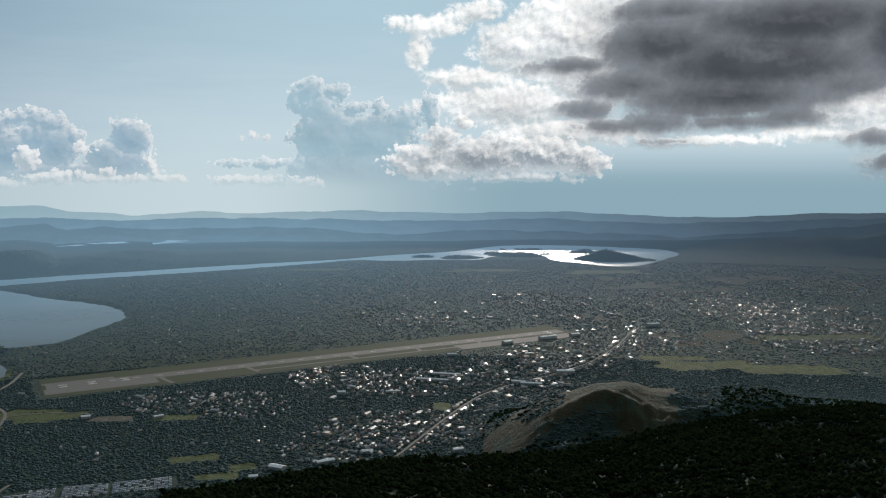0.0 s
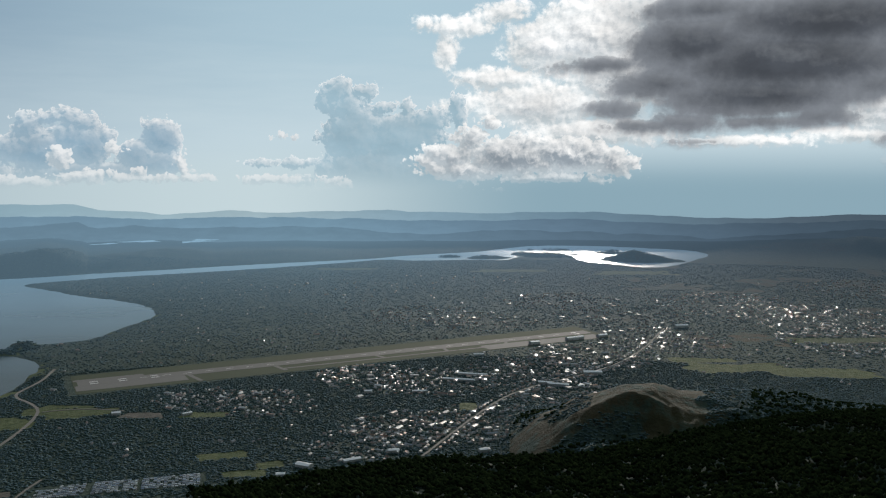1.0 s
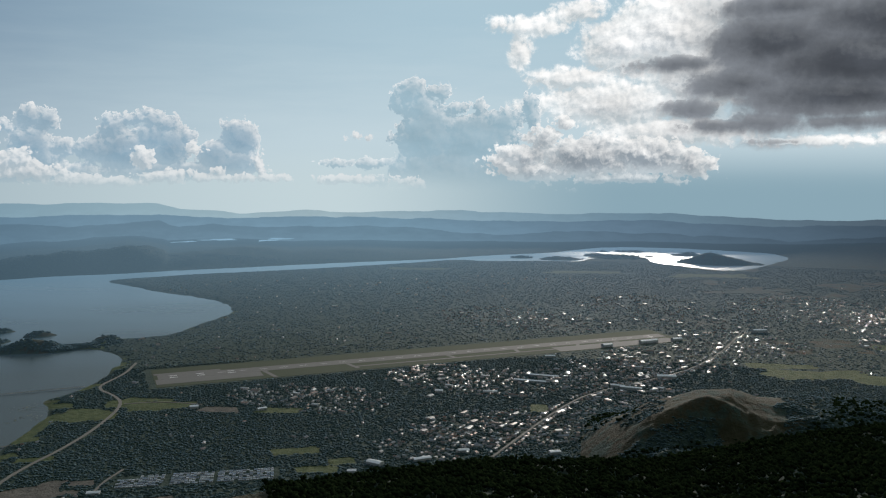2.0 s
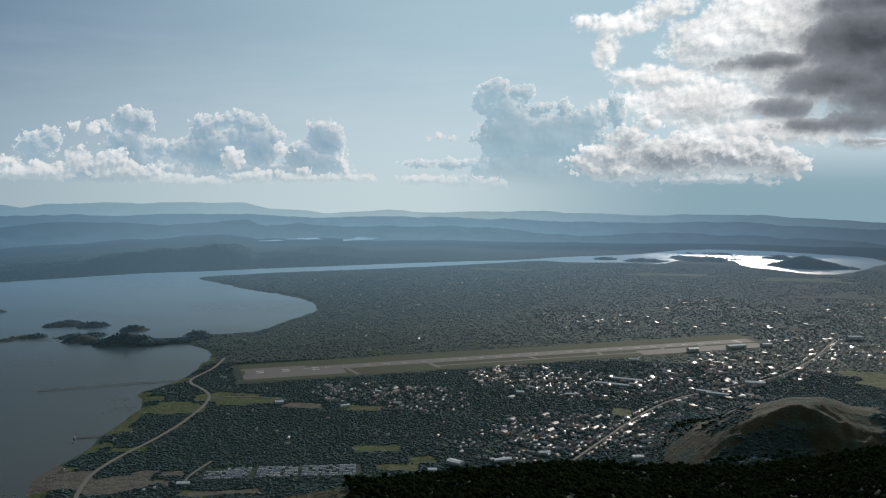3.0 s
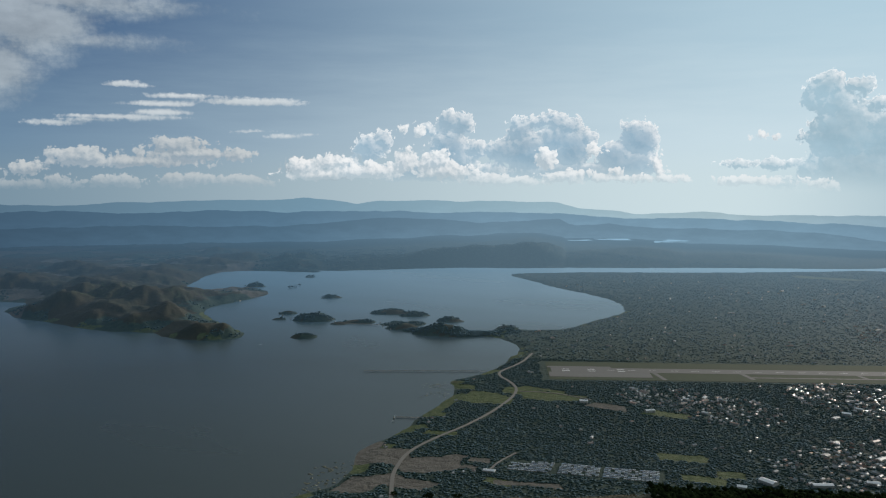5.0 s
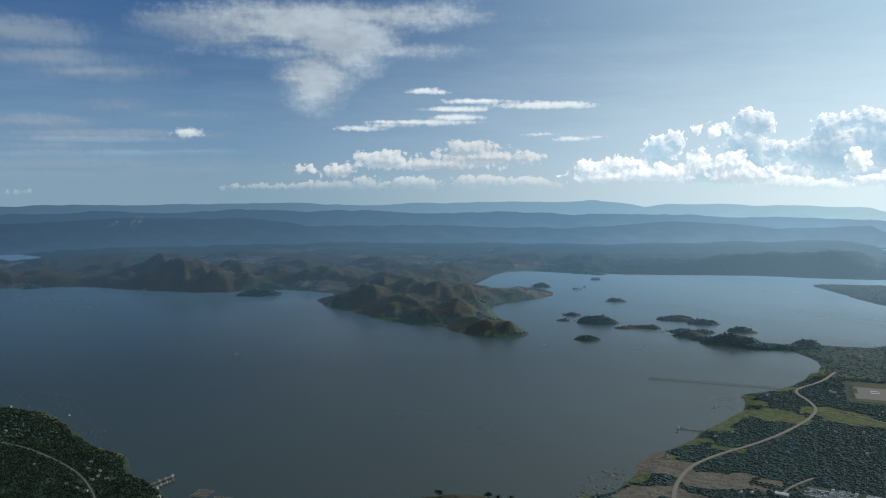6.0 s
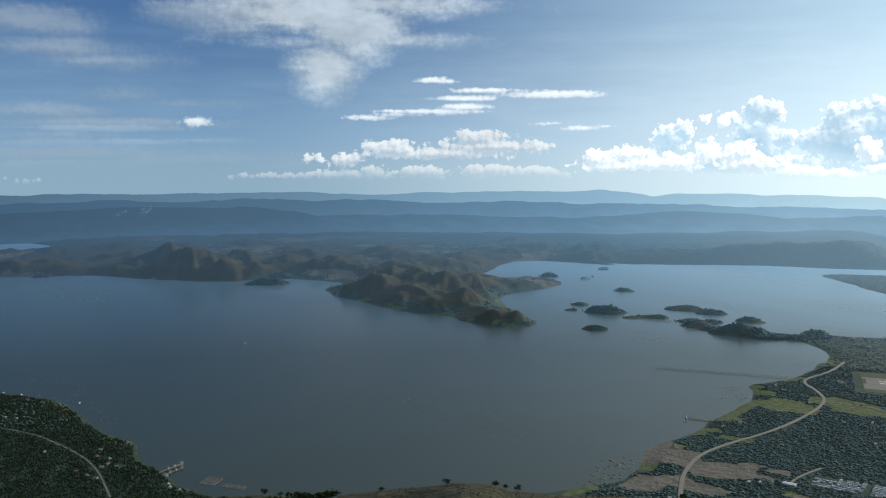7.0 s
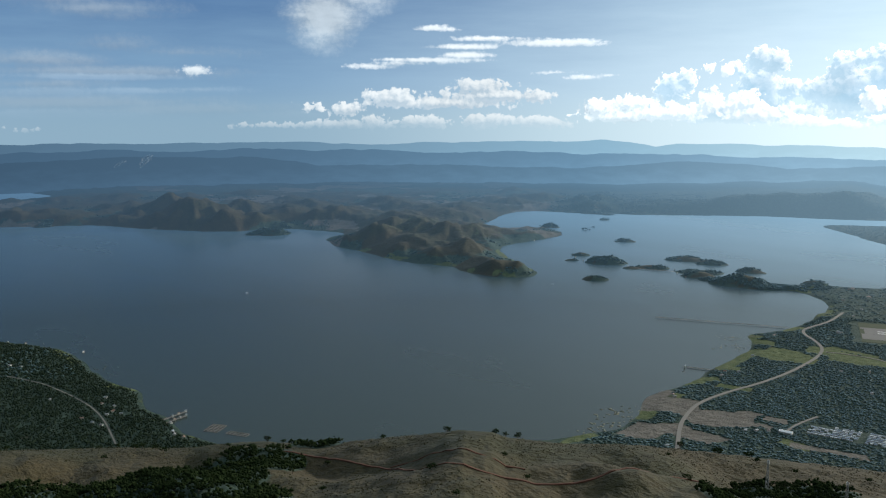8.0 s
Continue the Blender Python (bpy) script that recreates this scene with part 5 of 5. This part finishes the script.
def tree(height, spread, seed):
    """A tapered trunk with limbs and a crown of many leafy clumps."""
    r = random.Random(seed)
    base = new("tree")
    bm = bmesh.new()

    def limb(a, b, ra, rb):
        axis = Vector(b) - Vector(a)
        m = Matrix.Translation((Vector(a) + Vector(b)) / 2) @ axis.to_track_quat("Z", "Y").to_matrix().to_4x4()
        bmesh.ops.create_cone(bm, segments=6, radius1=ra, radius2=rb, depth=axis.length, matrix=m)

    limb((0, 0, -0.4), (0.1, 0, height * 0.55), 0.16, 0.09)
    tips = []
    for k in range(5):
        a = k * math.tau / 5 + r.uniform(-0.4, 0.4)
        tip = (math.cos(a) * spread * 0.5, math.sin(a) * spread * 0.5, height * r.uniform(0.55, 0.85))
        limb((0.08, 0, height * r.uniform(0.3, 0.5)), tip, 0.07, 0.03)
        tips.append(tip)
    part("trunk", bm, BARK, base)
    cs, ss = [], []
    for k in range(70):
        t = tips[k % 5]
        cs.append((t[0] * r.uniform(0.2, 1.5) + r.gauss(0, spread * 0.12), t[1] * r.uniform(0.2, 1.5) + r.gauss(0, spread * 0.12), t[2] + r.uniform(-0.12, 0.28) * height))
        ss.append(spread * r.uniform(0.08, 0.18))
    crown = clumps("crown", np.array(cs), ss, SHADED_LEAVES, 0.75, seed, True)
    crown.parent = base
    return tagged(base, "broadleaf tree with a dark uneven crown on the grassy hill", "tree", "trees on the hill's brow")


kinds = [tree(2.6, 2.3, 1), tree(3.4, 2.6, 2), tree(2.0, 2.2, 3)]
lone = scatter(900, -80, -18, 250, 560, 17, lambda c, z, sd, u, kn: (c[:, 0] < 0.5) & (u < 1.03) & (u > 0.6))
BROW_TREES = [(a, rng.uniform(0.96, 1.05)) for a in np.concatenate([rng.uniform(-79, -56, 16), rng.uniform(-47.5, -45, 6), rng.uniform(-55, -53.5, 5), rng.uniform(-36, -22, 10)])]
lone = [tuple(p[:2]) for p in lone[:26]] + [(np.interp(a, BROW[:, 0], BROW[:, 1]) * k * math.sin(radians(a)), np.interp(a, BROW[:, 0], BROW[:, 1]) * k * math.cos(radians(a))) for a, k in BROW_TREES]
dell_trees = [tuple(p[:2]) for p in scrub[np.argsort(np.hypot(scrub[:, 0], scrub[:, 1]))][::26][:110]]
place_all(kinds, [(int(rng.integers(3)), x, y, rng.uniform(0, 6)) for x, y in lone + dell_trees])


# ---- on the water ----
def beam(bm, a, b, w, h):
    axis = Vector(b) - Vector(a)
    m = Matrix.Translation((Vector(a) + Vector(b)) / 2) @ axis.to_track_quat("X", "Z").to_matrix().to_4x4() @ Matrix.Diagonal((axis.length, w, h, 1))
    bmesh.ops.create_cube(bm, size=1.0, matrix=m)


def pier(a, b, width, high, gap, label, name="pier"):
    base = new(name)
    length, turn = math.hypot(b[0] - a[0], b[1] - a[1]), math.atan2(b[1] - a[1], b[0] - a[0])
    base.matrix_basis = pose(a[0], a[1], 0, 0, 0, math.degrees(turn))
    bm = bmesh.new()
    beam(bm, (0, 0, high), (length, 0, high), width, 0.3)
    part("deck", bm, WOOD, base)
    for side in (-1, 1):
        bm = bmesh.new()
        beam(bm, (0, side * width * 0.46, high + 0.9), (length, side * width * 0.46, high + 0.9), 0.15, 0.15)
        part("rail", bm, WOOD, base)
    post = None
    for k in range(int(length / gap) + 1):
        for side in (-1, 1):
            if post is None:
                bm = bmesh.new()
                bmesh.ops.create_cone(bm, segments=8, radius1=0.18, radius2=0.18, depth=high + 4.9, matrix=Matrix.Translation((0, 0, (high - 3.1) / 2)), cap_ends=True)
                post = part("post", bm, WOOD, base)
                ob = post
            else:
                ob = new("post", post.data)
                ob.parent = base
            ob.location = (k * gap, side * width * 0.42, 0)
    return tagged(base, label, "pier")


pier((-1072, 1434), (-858, 1562), 1.4, 1.6, 7.0, "long narrow pier of posts far out in the lake")
pier((-1440, 1842), (-1352, 1876), 2.4, 2.2, 8.0, "low footbridge on posts between two isles", "footbridge")
pier((-826, 1193), (-776, 1217), 1.8, 1.2, 5.0, "wooden jetty with a hut at its end", "jetty")
pier((-846, 1462), (-872, 1446), 1.6, 1.0, 5.0, "short wooden jetty at a reedy shore", "jetty")
pier((-1138, 472), (-1126, 436), 2.0, 1.2, 4.0, "wooden village jetty over the water", "jetty")
pier((-1122, 466), (-1112, 434), 2.0, 1.2, 4.0, "wooden village jetty with huts on it", "jetty")

stilt = house(2.8, 2.3, 1.3, 0.6, "stilt hut with a sheet roof over the water")
stilt.name = "stilt_hut"
tagged(stilt, category="hut", group="stilt huts on the lake")
for k, (x, y) in enumerate([(-829, 1191), (-1140, 474), (-1136, 462), (-1132, 452), (-1124, 468), (-1121, 458), (-1117, 448), (-1690, 378), (-1660, 400), (-1540, 462), (-1665, 1850), (-1610, 1822), (-1585, 1815), (-1480, 1850), (-1370, 1905), (-1335, 1868), (-1290, 1840), (-1205, 1835), (-1180, 1825), (-1985, 2030), (-1960, 1985), (-1250, 2030)]):
    m = pose(x, y, 1.6, 0, 0, rng.uniform(0, 180))
    if k == 0:
        stilt.matrix_basis = m
    else:
        copy_thing(stilt, m)


def fish_pen(x, y, turn, nx, ny, label):
    base = new("fish_pen")
    base.matrix_basis = pose(x, y, 0.25, 0, 0, turn)
    for k in range(nx + 1):
        bm = bmesh.new()
        beam(bm, (k * 5, 0, 0), (k * 5, ny * 5, 0), 0.5, 0.4)
        part("float_beam", bm, WOOD, base)
    for k in range(ny + 1):
        bm = bmesh.new()
        beam(bm, (0, k * 5, 0.05), (nx * 5, k * 5, 0.05), 0.5, 0.4)
        part("float_beam", bm, WOOD, base)
    return tagged(base, label, "fish pen", "fish pens near the village")


fish_pen(-1056, 462, 35, 4, 5, "floating timber fish pens in rows near shore")
fish_pen(-1028, 480, 30, 6, 2, "floating timber fish pens in a long row")


def boat(x, y, turn, length):
    bm = bmesh.new()
    rings = []
    for k in range(9):
        u = k / 8
        w = math.sin(math.pi * min(1, max(0.02, u)) ** 0.8) * 0.5 + 0.05
        rings.append([bm.verts.new(((u - 0.5) * length, s * w * length * 0.16, z)) for s, z in ((-1, 0.6), (-0.6, -0.1), (0.6, -0.1), (1, 0.6), (0.8, 0.6), (0.5, 0.1), (-0.5, 0.1), (-0.8, 0.6))])
    for p, q in zip(rings, rings[1:]):
        for i in range(8):
            j = (i + 1) % 8
            bm.faces.new((p[i], p[j], q[j], q[i]))
    bm.faces.new(rings[0])
    bm.faces.new(rings[-1][::-1])
    hull = new("boat")
    hull.matrix_basis = pose(x, y, 0.2, 0, 0, turn)
    part("hull", bm, BOATWHITE, hull)
    bm = bmesh.new()
    beam(bm, (-length * 0.15, 0, 1.2), (length * 0.15, 0, 1.2), length * 0.2, 0.9)
    part("cabin", bm, BOATWHITE, hull)
    return tagged(hull, "small white motor boat on open water", "boat", "boats on the lake")


BOATWHITE = plain("boat_paint", (0.6, 0.6, 0.6), (0.75, 0.75, 0.74), 0.4)
for x, y, turn, length in ((-1810, 910, 20, 8), (-818, 1172, 60, 5), (-1640, 425, 10, 5)):
    boat(x, y, turn, length)


weeds = []
for x, y in [(-755, 924), (-756, 949), (-741, 889), (-724, 927), (-732, 851), (-847, 1362), (-890, 1412), (-1428, 438)]:
    for _ in range(22):
        weeds.append((x + rng.normal(0, 12), y + rng.normal(0, 16), 0.02))
weeds = np.array(weeds)
weeds = weeds[land(weeds[:, 0], weeds[:, 1])[1] < -1]
tagged(clumps("water_weed", weeds, rng.uniform(0.8, 3.2, len(weeds)), WEED, 0.06, 23, True), "pale floating weed mats in shallow water", "water weed", kind="stuff")


# ---- thin smoke from field fires ----
def smoke_look(gr):
    n = gr.noise(where(gr), 0.03, 5.0, 0.65)
    d = gr.node("ShaderNodeBsdfDiffuse")
    d.inputs[0].default_value = (0.8, 0.82, 0.85, 1.0)
    m = gr.node("ShaderNodeMixShader")
    gr.put(m.inputs[0], gr.step(n, 0.36, 0.75, 0.0, 0.2))
    gr.put(m.inputs[1], gr.node("ShaderNodeBsdfTransparent").outputs[0])
    gr.put(m.inputs[2], d.outputs[0])
    return m.outputs[0]


SMOKE = material("thin_smoke", smoke_look)


def smoke_plume(x, y, z, high, drift, seed):
    """A lumpy column that leans with the wind and widens as it rises."""
    bm = bmesh.new()
    bmesh.ops.create_icosphere(bm, subdivisions=4, radius=1.0)
    across = Vector((y, -x, 0)).normalized()
    for v in bm.verts:
        u = (v.co.z + 1) / 2
        lump = 0.55 + 0.9 * float(fbm(np.array([v.co.x * 3 + seed]), np.array([v.co.y * 3 + v.co.z * 4]), 1.0, 4, seed)[0])
        wide = high * (0.08 + 0.42 * u) * lump
        flat = Vector((v.co.x, v.co.y, 0))
        v.co = flat * wide + across * (drift * u ** 1.3) + Vector((0, 0, high * u - 2))
    for f in bm.faces:
        f.smooth = True
    ob = mesh_object("smoke_plume", bm, SMOKE)
    ob.matrix_basis = pose(x, y, z)
    return tagged(ob, "thin pale smoke drifting from a field fire", "smoke", "smoke over the fields")


# two on the slope of the far ridge, two in the plain
for x, y, z, high, drift, seed in ((-4583, 1587, 104, 45, 60, 3), (-4540, 1706, 104, 70, 55, 5), (650, 2960, 3, 26, 60, 7), (760, 1990, 3, 22, -20, 9)):
    smoke_plume(x, y, z, high, drift, seed)


# ---- masts on the hill ----
def mast(x, y, high, wide, label):
    base = new("lattice_mast")
    base.matrix_basis = pose(x, y, heights([(x, y)])[0] - 0.3)
    corner = lambda k, u: Vector((math.cos(k * math.pi / 2) * wide * (1 - 0.75 * u), math.sin(k * math.pi / 2) * wide * (1 - 0.75 * u), high * u))
    for k in range(4):
        bm = bmesh.new()
        beam(bm, corner(k, 0), corner(k, 1), 0.09, 0.09)
        part("leg", bm, STEEL, base)
    n = 10
    for k in range(4):
        bm = bmesh.new()
        for i in range(n):
            beam(bm, corner(k, i / n), corner(k + 1, (i + 1) / n), 0.05, 0.05)
            beam(bm, corner(k + 1, i / n), corner(k, (i + 1) / n), 0.05, 0.05)
            beam(bm, corner(k, (i + 1) / n), corner(k + 1, (i + 1) / n), 0.05, 0.05)
        part("bracing", bm, STEEL, base)
    for k in range(3):
        bm = bmesh.new()
        beam(bm, (0.5 * math.cos(k * 2.1), 0.5 * math.sin(k * 2.1), high * 0.9), (0.5 * math.cos(k * 2.1), 0.5 * math.sin(k * 2.1), high * 1.0), 0.25, 0.12)
        part("antenna", bm, PAINT, base)
    return tagged(base, label, "mast", "masts on the hill")


STEEL = plain("galvanised_steel", (0.25, 0.25, 0.25), (0.4, 0.4, 0.4), 0.5, 1.0, Metallic=0.7)
mast(-192, 340, 15, 1.0, "tall steel lattice radio mast on the hill")
mast(-160, 346, 10, 1.0, "tall steel lattice radio mast on the hill")
